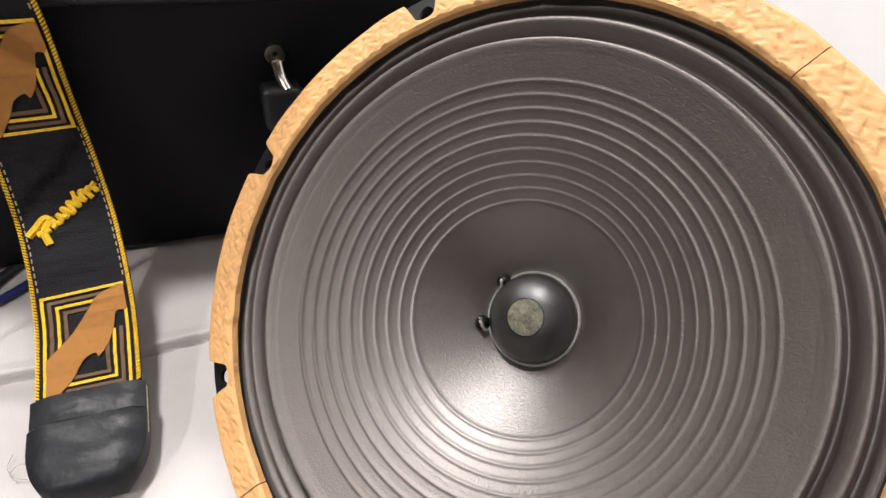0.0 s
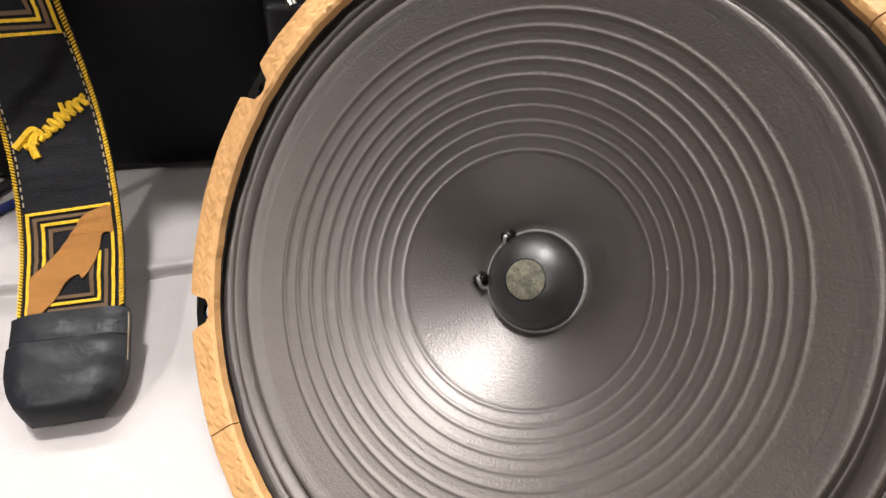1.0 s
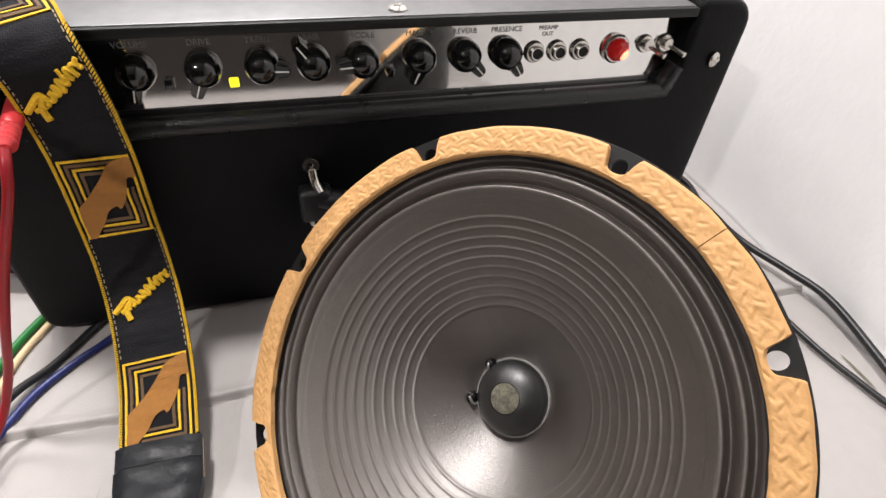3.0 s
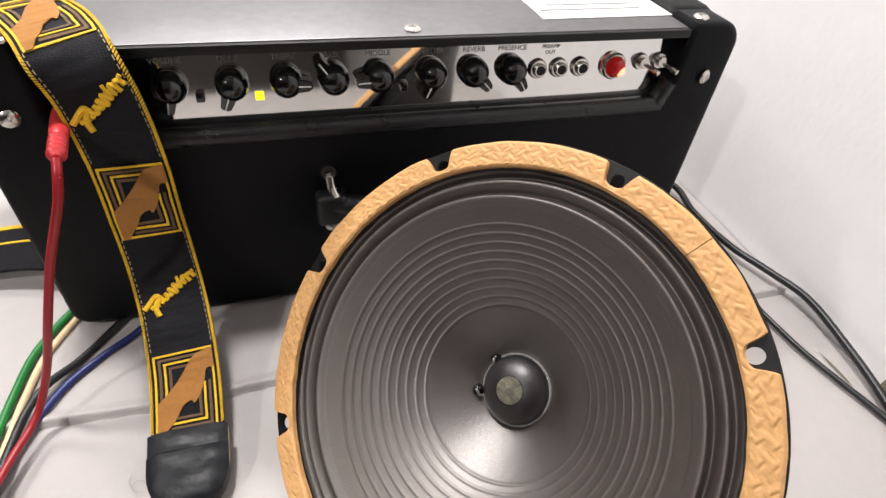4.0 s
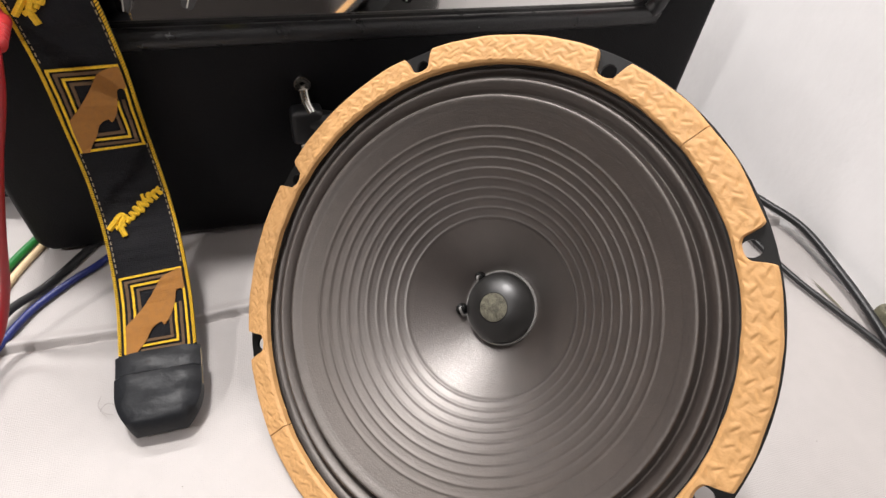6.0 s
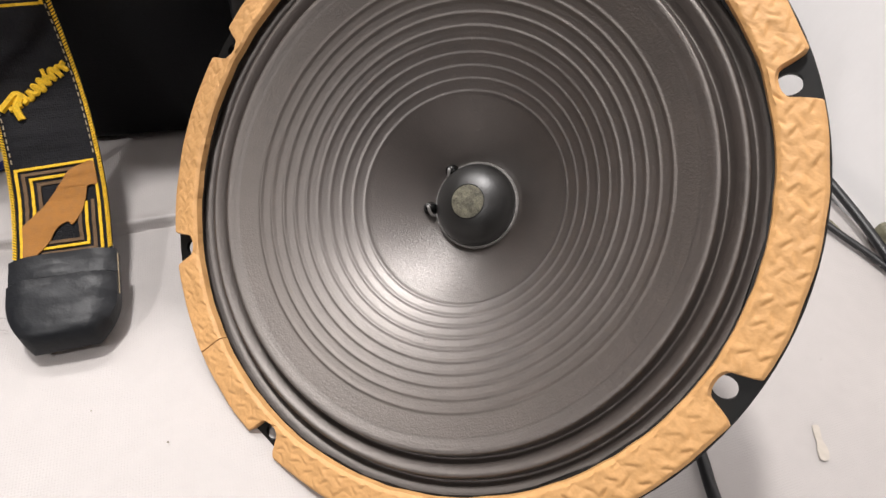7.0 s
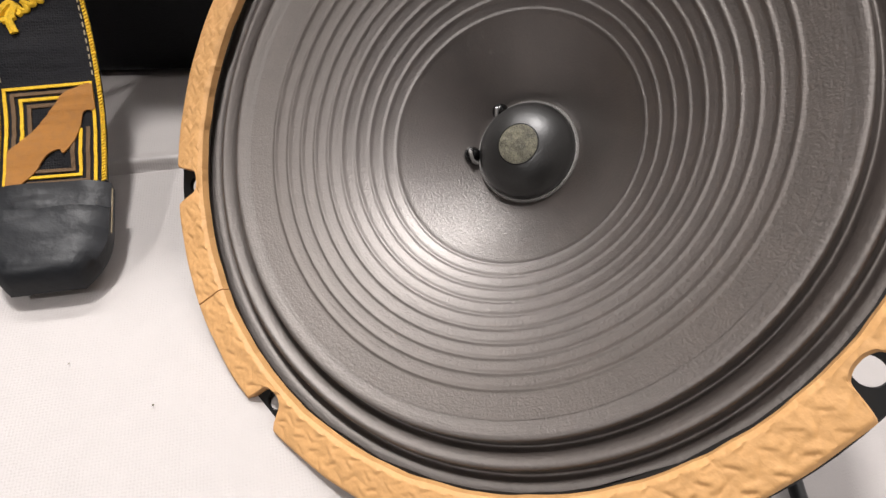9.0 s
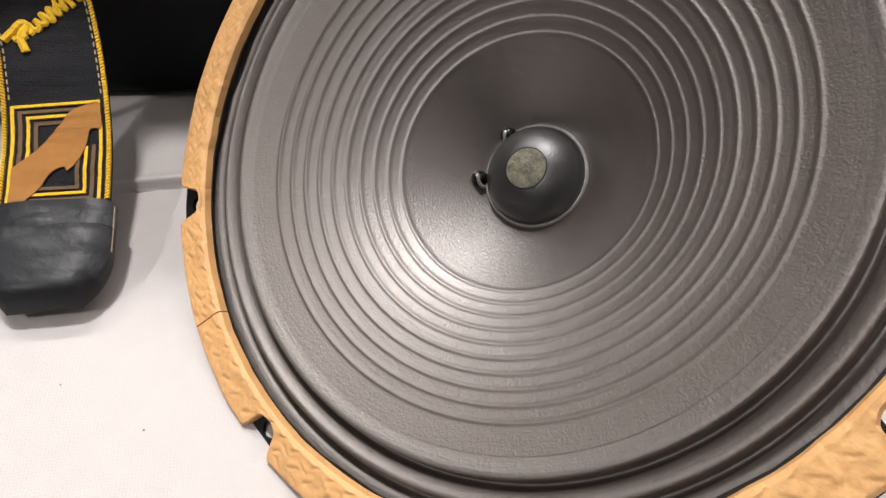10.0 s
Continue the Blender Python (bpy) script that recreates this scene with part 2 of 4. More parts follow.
def tube(points, radius, sides=12, steps=10, bm=None):
    path = smooth_path(points, steps)
    bm = bm or bmesh.new()
    rings, ref = [], None
    for k, q in enumerate(path):
        d = (path[min(k + 1, len(path) - 1)] - path[max(k - 1, 0)]).normalized()
        ref = d.orthogonal().normalized() if ref is None else (ref - d * ref.dot(d)).normalized()
        side = d.cross(ref)
        rings.append([bm.verts.new(q + radius * (math.cos(a) * ref + math.sin(a) * side)) for a in (2 * math.pi * i / sides for i in range(sides))])
    for a, b in zip(rings, rings[1:]):
        for i in range(sides):
            bm.faces.new((a[i], a[(i + 1) % sides], b[(i + 1) % sides], b[i]))
    bm.faces.new(rings[0][::-1])
    bm.faces.new(rings[-1])
    return bm


def prism(outline, depth, bm=None, at=(0, 0, 0)):
    """A flat outline in xz, pushed back along y."""
    bm = bm or bmesh.new()
    front = [bm.verts.new((x + at[0], at[1], z + at[2])) for x, z in outline]
    back = [bm.verts.new((x + at[0], at[1] + depth, z + at[2])) for x, z in outline]
    bm.faces.new(front)
    bm.faces.new(back[::-1])
    n = len(outline)
    for i in range(n):
        bm.faces.new((front[i], back[i], back[(i + 1) % n], front[(i + 1) % n]))
    bmesh.ops.recalc_face_normals(bm, faces=bm.faces[:])
    return bm


def arc(cx, cz, r, a0, a1, n=8):
    return [(cx + r * math.cos(radians(a0 + (a1 - a0) * i / n)), cz + r * math.sin(radians(a0 + (a1 - a0) * i / n))) for i in range(n + 1)]


# ---- the room ----
def slab(name, size, at, material, label, category, bevel=0.0):
    return tagged(part(name, box(size, (0, 0, 0), bevel), material, None, "", True, PLAN @ pose(*at)), label, category, "", "structure")


slab("wall_right", (0.1, 5.3, 2.9), (WALL_U + 0.05, -0.95, 0.25), M_WALL, "plain white painted wall beside the table", "wall")
slab("wall_back", (3.7, 0.1, 2.9), (WALL_U - 1.85, 1.75, 0.25), M_WALL, "plain white painted wall behind the amplifier", "wall")
# left and front walls are unseen, added dark so chrome and cone reflect less
slab("added_wall_left", (0.1, 5.3, 2.9), (WALL_U - 3.65, -0.95, 0.25), M_DARKWALL, "unseen left wall, added dark to cut reflections", "wall")
slab("added_wall_front", (3.7, 0.1, 2.9), (WALL_U - 1.85, -3.65, 0.25), M_DARKWALL, "unseen front wall, added dark to cut reflections", "wall")
slab("ceiling", (3.9, 5.7, 0.1), (WALL_U - 1.85, -0.95, 1.75), M_WALL, "plain white ceiling", "ceiling")
slab("floor", (3.9, 5.7, 0.1), (WALL_U - 1.85, -0.95, -0.80), M_FLOOR, "dull brown tiled floor", "floor")

table = thing("table", PLAN, "table covered with a creased white cloth", "table")


def table_top():
    """A cloth-covered top with a soft fold along the amplifier's front."""
    bm = bmesh.new()
    us = np.linspace(-0.77, WALL_U - 0.002, 156)
    ws = np.concatenate([np.linspace(-0.9, -0.42, 10), np.linspace(-0.415, -0.120, 48), np.linspace(-0.117, -0.060, 64), np.linspace(-0.056, 0.1, 40), np.linspace(0.12, 0.6, 12)])
    grid = []
    for u in us:
        row = []
        for w in ws:
            fold = -0.086 + 0.004 * noise.noise(Vector((u * 9, 3.1, 0)))
            d = w - fold
            z = 0.0048 * (math.exp(-(d / 0.0050) ** 2) if d > 0 else math.exp(-(d / 0.0022) ** 2)) + (0.0018 if d > 0 else 0.0) * min(1, abs(d) / 0.006)
            z -= 0.0016 * math.exp(-((d + 0.0042) / 0.0011) ** 2)
            z += 0.0012 * noise.noise(Vector((u * 14, w * 14, 1.7))) * min(1.0, max(0.0, d + 0.03) / 0.05)
            z += 0.0004 * noise.noise(Vector((u * 30, w * 30, 5.7)))
            row.append(bm.verts.new((u, w, z - 0.001)))
        grid.append(row)
    for a, b in zip(grid, grid[1:]):
        for i in range(len(ws) - 1):
            bm.faces.new((a[i], b[i], b[i + 1], a[i + 1]))
    return bm


part("cloth", table_top(), M_TABLE, table, "white woven cloth with a fold")
part("board", box((0.85, 1.5, 0.03), (WALL_U - 0.43, -0.15, -0.02), 0.004), M_TABLE, table)
for x, y in ((-0.72, -0.85), (WALL_U - 0.06, -0.85), (-0.72, 0.55), (WALL_U - 0.06, 0.55)):
    part("leg", box((0.06, 0.06, 0.715), (x, y, -0.3925), 0.005), M_TABLE, table)

# ---- the amplifier ----
AL, AR, AT, AB, AD = -0.581, -0.026, 0.241, 0.006, 0.235   # left, right, top, bottom, depth
OL, OR, OB = -0.535, -0.076, 0.1815                           # the front's opening
amp = thing("guitar_amplifier", PLAN, "black vinyl guitar amplifier with chrome control panel, switched on", "amplifier")


def front_board():
    r = 0.022
    outline = [(AL + 0.0, AB + 0.012)] + arc(AL + 0.014, AB + 0.014, 0.014, 180, 270, 5) + arc(AR - 0.014, AB + 0.014, 0.014, 270, 360, 5)
    outline += arc(AR - 0.02, AT - 0.016, 0.02, 0, 90, 6) + [(OR + 0.004, AT + 0.004), (OR, AT - 0.002)]
    outline += arc(OR - r, OB + r, r, 0, -90, 7) + arc(OL + r, OB + r, r, 270, 180, 7)
    outline += [(OL, AT - 0.002), (OL - 0.004, AT + 0.004)] + arc(AL + 0.02, AT - 0.016, 0.02, 90, 180, 6)
    bm = prism(outline[1:], 0.030)
    edges = [e for e in bm.edges if abs(e.verts[0].co.y - e.verts[1].co.y) < 1e-6 and e.verts[0].co.y < 0.001]
    bmesh.ops.bevel(bm, geom=edges, offset=0.006, segments=4, profile=0.5, affect="EDGES", clamp_overlap=True)
    return bm


part("front_board", front_board(), M_VINYL, amp, "front covered in grained black vinyl")
part("body", box((AR - AL, AD - 0.032, OB - AB - 0.008), ((AL + AR) / 2, 0.031 + (AD - 0.032) / 2, (AB + OB - 0.008) / 2), 0.006), M_VINYL, amp)
for x0, x1 in ((AL, OL), (OR, AR)):
    part("side_cheek", box((x1 - x0, AD - 0.034, AT - OB + 0.012), ((x0 + x1) / 2, 0.032 + (AD - 0.034) / 2, (AT + OB - 0.006) / 2), 0.012, 4), M_VINYL, amp)
lid = part("top_lid", box((OR - OL - 0.003, AD - 0.003, 0.0040), ((OL + OR) / 2, AD / 2 + 0.002, AT - 0.0020), 0.0010, 2), M_LID, amp, "satin grey metal lid with reflections")
part("lid_edge", box((OR - OL - 0.003, 0.004, 0.0066), ((OL + OR) / 2, 0.0005, AT - 0.0035), 0.0012, 2), M_LIDEDGE, lid, "black front edge")
part("shelf", box((OR - OL, 0.018, 0.006), ((OL + OR) / 2, 0.022, OB - 0.010), 0.001, 2), M_VINYL, amp)
M_ROLL = mat("glossy_vinyl", (0.008, 0.008, 0.009), 0.30, vary=0.2, scale=60, bump=0.0004, bump_scale=900)
part("ledge_roll", tube([(OL + 0.02, 0.0045, 0.1750), (-0.3, 0.0045, 0.1750), (OR - 0.025, 0.0045, 0.1755), (OR - 0.008, 0.0045, 0.1800), (OR - 0.001, 0.0045, 0.1960)], 0.0072, 14, 8), M_ROLL, amp, "glossy black rolled edge")
panel = part("control_panel", box((OR - OL - 0.001, 0.003, 0.056), ((OL + OR) / 2, 0.0140, 0.2065)), M_CHROME, amp, "mirror-bright chrome control panel", False)
for x in (AL + 0.03, AR - 0.03):
    for y in (0.03, AD - 0.03):
        part("foot", lathe([(0, 0), (0.011, 0), (0.012, 0.002), (0.011, 0.009), (0, 0.009)], 20), M_RUBBER, amp, "black rubber foot", True, pose(x, y, 0.0))


def screw_head():
    bm = lathe([(0.0062, 0), (0.0062, 0.0008), (0.005, 0.0022), (0.0025, 0.003), (0.0, 0.003)], 20)
    box((0.006, 0.0012, 0.0006), (0, 0, 0.0030), 0, 1, bm)
    box((0.0012, 0.006, 0.0006), (0, 0, 0.0030), 0, 1, bm)
    return bm


for x, z in ((-0.5534, 0.199), (-0.0477, 0.2005)):
    part("screw", screw_head(), M_STEEL, amp, "nickel cross-head screw", True, pose(x, -0.0005, z, 90, 0, 20))
for x, y in ((-0.298, 0.014), (-0.0627, 0.0116), (-0.5415, 0.0060)):
    part("screw", screw_head(), M_STEEL, amp, "nickel cross-head screw", True, pose(x, y, AT + (0.0 if x == -0.298 else 0.0040), 0, 0, 33))


def knob_body():
    """A pointer knob: a domed skirt and a long tapering nose."""
    bm = lathe([(0.0, 0), (0.0122, 0), (0.0126, 0.002), (0.0124, 0.0055), (0.0112, 0.0100), (0.0088, 0.0138), (0.0050, 0.0163), (0.0, 0.0172)], 32)
    nose = prism([(-0.0062, -0.004), (0.0062, -0.004), (0.0050, 0.012), (0.0036, 0.0195), (-0.0036, 0.0195), (-0.0050, 0.012)], 0.012)
    bmesh.ops.bevel(nose, geom=nose.edges[:], offset=0.001, segments=2, affect="EDGES")
    for v in nose.verts:
        v.co = Vector((v.co.x, v.co.z, 0.0145 - v.co.y - 0.25 * max(0, v.co.z - 0.004)))
    me = bpy.data.meshes.new("tmp")
    nose.to_mesh(me)
    nose.free()
    bm.from_mesh(me)
    bpy.data.meshes.remove(me)
    bmesh.ops.recalc_face_normals(bm, faces=bm.faces[:])
    return bm


KNOBS = (("VOLUME", -0.4620, 168), ("DRIVE", -0.4230, 158), ("TREBLE", -0.3872, -98), ("BASS", -0.3544, 38), ("MIDDLE", -0.3218, 98), ("MASTER", -0.2821, 160), ("REVERB", -0.2493, -135), ("PRESENCE", -0.2182, -145))
PANEL_W = 0.0122
TILTED = Matrix.Translation((0, 0.0140, 0.1790)) @ pose(0, 0, 0, -7, 0, 0) @ Matrix.Translation((0, -0.0140, -0.1790))


def lettering(words, size, at, parent, material=None):
    cu = bpy.data.curves.new("lettering", "FONT")
    cu.body, cu.size, cu.align_x, cu.extrude = words, size, "CENTER", 0.0001
    cu.materials.append(material or M_INK)
    me = bpy.data.meshes.new_from_object(new("lettering", cu))
    for o in [o for o in scene.objects if o.type == "FONT"]:
        bpy.data.objects.remove(o)
    ob = new("lettering", me)
    ob.parent = parent
    ob.matrix_local = at
    return ob


panel.matrix_local = TILTED
for word, x, turn in KNOBS:
    k = part("knob", knob_body(), M_KNOB, amp, "shiny black pointer knob", True, TILTED @ pose(x, PANEL_W, 0.2080, 90, 0, 0) @ pose(0, 0, 0, 0, 0, turn) @ Matrix.Diagonal((0.90, 0.90, 0.95, 1)))
    part("pointer_line", box((0.0009, 0.0110, 0.0006)), M_WHITE, k, "white pointer line", False, pose(0, 0.0128, 0.0125, -14, 0, 0))
    lettering(word, 0.0052, pose(x, PANEL_W, 0.2222, 90, 0, 0), panel)
lettering("PREAMP", 0.0042, pose(-0.186, PANEL_W, 0.2225, 90, 0, 0), panel)
lettering("OUT", 0.0042, pose(-0.186, PANEL_W, 0.2182, 90, 0, 0), panel)
for x in (-0.1954, -0.1773, -0.1586):
    j = part("jack_socket", lathe([(0.0074, 0), (0.0078, 0.001), (0.0068, 0.003), (0.0054, 0.0032), (0.0053, 0.0060), (0.0046, 0.0068), (0.0038, 0.0066), (0.0037, -0.002), (0, -0.002)], 24), M_STEEL, amp, "nickel jack socket", True, TILTED @ pose(x, PANEL_W, 0.2073, 90, 0, 0))
    part("hole", lathe([(0.0036, 0.0055), (0, 0.0055)], 16), M_HOLE, j)
jewel = part("pilot_light", lathe([(0.0105, 0), (0.0108, 0.003), (0.0095, 0.005), (0.0085, 0.005)], 28), M_STEEL, amp, "chrome ring of the lit pilot light", True, TILTED @ pose(-0.1288, PANEL_W, 0.2071, 90, 0, 0))
part("jewel", lathe([(0.0086, 0.004), (0.0084, 0.007), (0.0065, 0.010), (0.003, 0.0118), (0, 0.012)], 10), M_JEWEL, jewel, "glowing red faceted jewel", False)
part("bulb", lathe([(0.0046, 0), (0.0042, 0.0018), (0.0024, 0.0030), (0, 0.0034)], 12), M_LED_RED, jewel, "lit orange-red bulb", True, pose(0.0024, -0.0020, 0.0088))
for x in (-0.1030, -0.0855):
    sw = part("toggle_switch", lathe([(0.0064, 0), (0.0068, 0.001), (0.006, 0.0028), (0.0042, 0.0028), (0.0042, 0.007), (0.0025, 0.0075), (0, 0.0075)], 18), M_STEEL, amp, "nickel toggle switch", True, TILTED @ pose(x, PANEL_W, 0.2092, 90, 0, 0))
    part("lever", lathe([(0.0014, 0.005), (0.0017, 0.010), (0.0025, 0.018), (0.0022, 0.0205), (0, 0.0212)], 14), M_STEEL, sw, "", True, pose(0, 0, 0, 14, 20, 0))
for x, z in ((-0.4445, 0.1997), (-0.3030, 0.1994)):
    part("push_button", box((0.0055, 0.007, 0.0065), (x, PANEL_W - 0.001, z), 0.0008, 2), M_KNOB, amp, "small black push button", True, TILTED)
part("indicator_led", box((0.006, 0.002, 0.006), (-0.4062, PANEL_W - 0.0005, 0.1977), 0.0008, 2), M_LED_YELLOW, amp, "lit yellow indicator", True, TILTED)

# handle on the front
handle = part("handle", tube([(-0.365, -0.006, 0.113), (-0.34, -0.012, 0.111), (-0.31, -0.022, 0.110), (-0.26, -0.022, 0.110), (-0.225, -0.012, 0.111), (-0.200, -0.006, 0.113)], 0.0085, 12, 8), M_RUBBER, amp, "black rubber carrying handle")
for x in (-0.364, -0.201):
    cap = part("end_cap", box((0.024, 0.016, 0.028), (x, -0.007, 0.1095), 0.004, 3), M_RUBBER, handle)
    bm = tube([(x, -0.003, 0.136), (x + 0.001, -0.006, 0.128), (x + 0.004, -0.012, 0.1215)], 0.0036, 10, 6)
    bm2 = lathe([(0.0022, 0.001), (0.006, 0.001), (0.0064, 0.003), (0.006, 0.0045), (0.0022, 0.0045)], 20)
    bmesh.ops.transform(bm2, matrix=pose(x - 0.0005, 0.0, 0.1405, 90, 0, 0), verts=bm2.verts[:])
    me = bpy.data.meshes.new("tmp")
    bm2.to_mesh(me)
    bm2.free()
    bm.from_mesh(me)
    part("bracket", bm, M_STEEL, handle, "nickel handle bracket with a screw eye")
    part("screw", screw_head(), M_STEEL, handle, "", True, pose(x, -0.001, 0.0865, 90, 0, 10))

paper = thing("paper_sheet", PLAN @ pose(-0.136, 0.095, AT + 0.0003, 0, 0, 1.0), "white printed paper lying on the amplifier's lid", "paper")
part("sheet", box((0.116, 0.135, 0.0005)), M_PAPER, paper, "", False)
for k in range(6):
    part("print_bar", box((0.09 - 0.012 * (k % 3), 0.0022, 0.0002), (-0.008 + 0.004 * (k % 2), -0.05 + 0.011 * k, 0.0006)), M_INK, paper, "", False)

# ---- the loudspeaker ----
speaker = thing("loudspeaker", SPEAKER, "twelve-inch loudspeaker with ribbed black cone and tan cork gasket, leaning back", "loudspeaker")
GI, GO, FLANGE_R, FLANGE_Z = 0.1376, 0.1535, 0.1546, -0.0050
DEPTHS = ((0.020, 0.0755), (0.0236, 0.0724), (0.0562, 0.0440), (0.080, 0.0277), (0.1042, 0.0139), (0.1142, 0.0082))


def cone_depth(r):
    return float(np.interp(r, [d[0] for d in DEPTHS], [d[1] for d in DEPTHS]))


def cone_profile():
    ribs = [0.0562 + (0.1042 - 0.0562) * k / 9 for k in range(10)]
    out = []
    for r in np.arange(0.020, 0.1141, 0.00045):
        bumped = sum(0.00058 * math.exp(-((r - q) / 0.00075) ** 2) for q in ribs)
        out.append((float(r), -cone_depth(r) + bumped))
    return out


def surround_profile():
    pts = ((0.1134, -0.0089), (0.1155, -0.0077), (0.1175, -0.0064), (0.1192, -0.0055), (0.1206, -0.0057), (0.1217, -0.0086), (0.1228, -0.0118), (0.1240, -0.0122), (0.1256, -0.0092), (0.1278, -0.0067), (0.1292, -0.0060),
           (0.1305, -0.0066), (0.1315, -0.0095), (0.1326, -0.0124), (0.1339, -0.0124), (0.1357, -0.0098), (0.1385, -0.0084), (0.1406, -0.0076), (0.1406, -0.0054))
    return [(q.x, q.z) for q in smooth_path([(r, 0, z) for r, z in pts], 4)]


part("cone", lathe(cone_profile(), 160), M_CONE, speaker, "grey-black ribbed paper cone")
part("surround", lathe(surround_profile(), 160), M_SURROUND, speaker, "doped black corrugated surround")
cap = part("dust_cap", lathe([(0.0238, -0.0728), (0.0240, -0.0715), (0.0236, -0.0705)] + [(0.0234 * math.cos(a), -0.0705 + 0.0143 * math.sin(a)) for a in np.linspace(0.05, math.pi / 2 - 0.001, 18)] + [(0, -0.0562)], 64), M_CAP, speaker, "smooth black dust cap")


def notch(angle):
    """Distance along the rim from an angle to the nearest bolt hole."""
    d = (math.degrees(angle) + 22.5) % 45 - 22.5
    return abs(radians(d)) * 0.1475


DENTS = [(radians(360 * (k + 0.5 * (row % 2)) / 92 + random.uniform(-0.5, 0.5)), 0.1400 + 0.0034 * row + random.uniform(-0.0005, 0.0005), radians(36 * (1 if row % 2 else -1) + random.uniform(-12, 12)), random.uniform(0.6, 1.15)) for k in range(92) for row in range(4)]


def dent(x, y, turn, deep):
    """Depth at (x, y) of one short slanted crease pressed into the cork, with a puffed lip beside it."""
    p, q = x * math.cos(turn) + y * math.sin(turn), -x * math.sin(turn) + y * math.cos(turn)
    along = math.exp(-(p / 0.0024) ** 4)
    return deep * along * (0.00034 * math.exp(-((q + 0.0014) / 0.0013) ** 2) - 0.00048 * math.exp(-((q - 0.0001) / 0.00058) ** 2))


def gasket_bm(a0, a1):
    bm = bmesh.new()
    n, m = 800, 26
    cols = []
    for i in range(n + 1):
        a = a0 + (a1 - a0) * i / n
        s = notch(a)
        near = [((a - d[0] + math.pi) % (2 * math.pi) - math.pi, d) for d in DENTS]
        near = [(q * 0.145, d) for q, d in near if abs(q) < 0.030]
        outer = GO + 0.0006 * noise.noise(Vector((math.cos(a) * 9, math.sin(a) * 9, 0)))
        if s < 0.0098:
            deep = 0.1416 + 0.0005 * noise.noise(Vector((a * 5, 0, 4)))
            deep += 0.0034 * (min(s, 0.0072) / 0.0072) ** 2.4
            f = min(1.0, max(0.0, (s - 0.0054) / 0.0042))
            f = f * f * (3 - 2 * f)
            outer = deep + (outer - deep) * f
        inner = GI + 0.0005 * noise.noise(Vector((math.cos(a) * 14, math.sin(a) * 14, 7)))
        col = [(inner, FLANGE_Z), (inner, -0.0014), (inner + 0.0011, -0.0002)]
        for k in range(1, m):
            r = inner + 0.0011 + (outer - inner - 0.0024) * k / m
            b = 0.00025 * noise.noise(Vector((a * 42 + r * 300, r * 420 - a * 10, 2))) + sum(dent(q, r - d[1], d[2], d[3]) for q, d in near) * min(1.0, max(0.0, (outer - r) / 0.001))
            col.append((r, b))
        col += [(outer - 0.0012, -0.0003), (outer, -0.0016), (outer, FLANGE_Z)]
        cols.append([bm.verts.new((r * math.cos(a), r * math.sin(a), z)) for r, z in col])
    for p, q in zip(cols, cols[1:]):
        for k in range(len(p) - 1):
            bm.faces.new((p[k], p[k + 1], q[k + 1], q[k]))
    bm.faces.new(cols[0])
    bm.faces.new(cols[-1][::-1])
    bmesh.ops.recalc_face_normals(bm, faces=bm.faces[:])
    return bm


J0, J1 = radians(67.6), radians(67.6 + 180.2)
part("gasket", gasket_bm(J0 + 0.003, J1 - 0.004), M_CORK, speaker, "tan cork gasket segment with bolt cut-outs")
part("gasket", gasket_bm(J1, J0 + 2 * math.pi), M_CORK, speaker, "tan cork gasket segment with bolt cut-outs")


def flange_bm():
    """The steel rim: a flat ring with eight bolt holes and a turned-back edge."""
    bm = bmesh.new()
    top, R = FLANGE_Z, 0.0046
    for k in range(8):
        c = radians(45 * k)
        n = 24
        hole = [(0.1454 + R * math.cos(2 * math.pi * i / n), R * math.sin(2 * math.pi * i / n) * 0.9) for i in range(n)]
        half = radians(22.5)
        ring = []
        for i in range(n):
            a = 2 * math.pi * i / n
            x, y = math.cos(a), math.sin(a)
            # outer boundary of the sector in (radius, angle)
            f = 1.0 / max(abs(x), abs(y))
            rr = 0.1454 + (x * f) * (FLANGE_R - 0.1454 if x > 0 else 0.1454 - 0.1370)
            ring.append((rr, y * f * half))
        inner = [bm.verts.new((x * math.cos(c) - y * math.sin(c), x * math.sin(c) + y * math.cos(c), top)) for x, y in hole]
        low = [bm.verts.new((v.co.x, v.co.y, top - 0.002)) for v in inner]
        outer = [bm.verts.new((r * math.cos(c + a), r * math.sin(c + a), top)) for r, a in ring]
        for i in range(n):
            j = (i + 1) % n
            bm.faces.new((inner[i], inner[j], outer[j], outer[i]))
            bm.faces.new((low[i], low[j], inner[j], inner[i]))
    bmesh.ops.remove_doubles(bm, verts=bm.verts[:], dist=0.0002)
    bmesh.ops.recalc_face_normals(bm, faces=bm.faces[:])
    edge = lathe([(FLANGE_R - 0.0002, top), (FLANGE_R + 0.0004, top - 0.0006), (FLANGE_R + 0.0004, top - 0.0040), (FLANGE_R - 0.0010, top - 0.0045), (FLANGE_R - 0.0012, top - 0.0020)], 128)
    me = bpy.data.meshes.new("tmp")
    edge.to_mesh(me)
    edge.free()
    bm.from_mesh(me)
    return bm


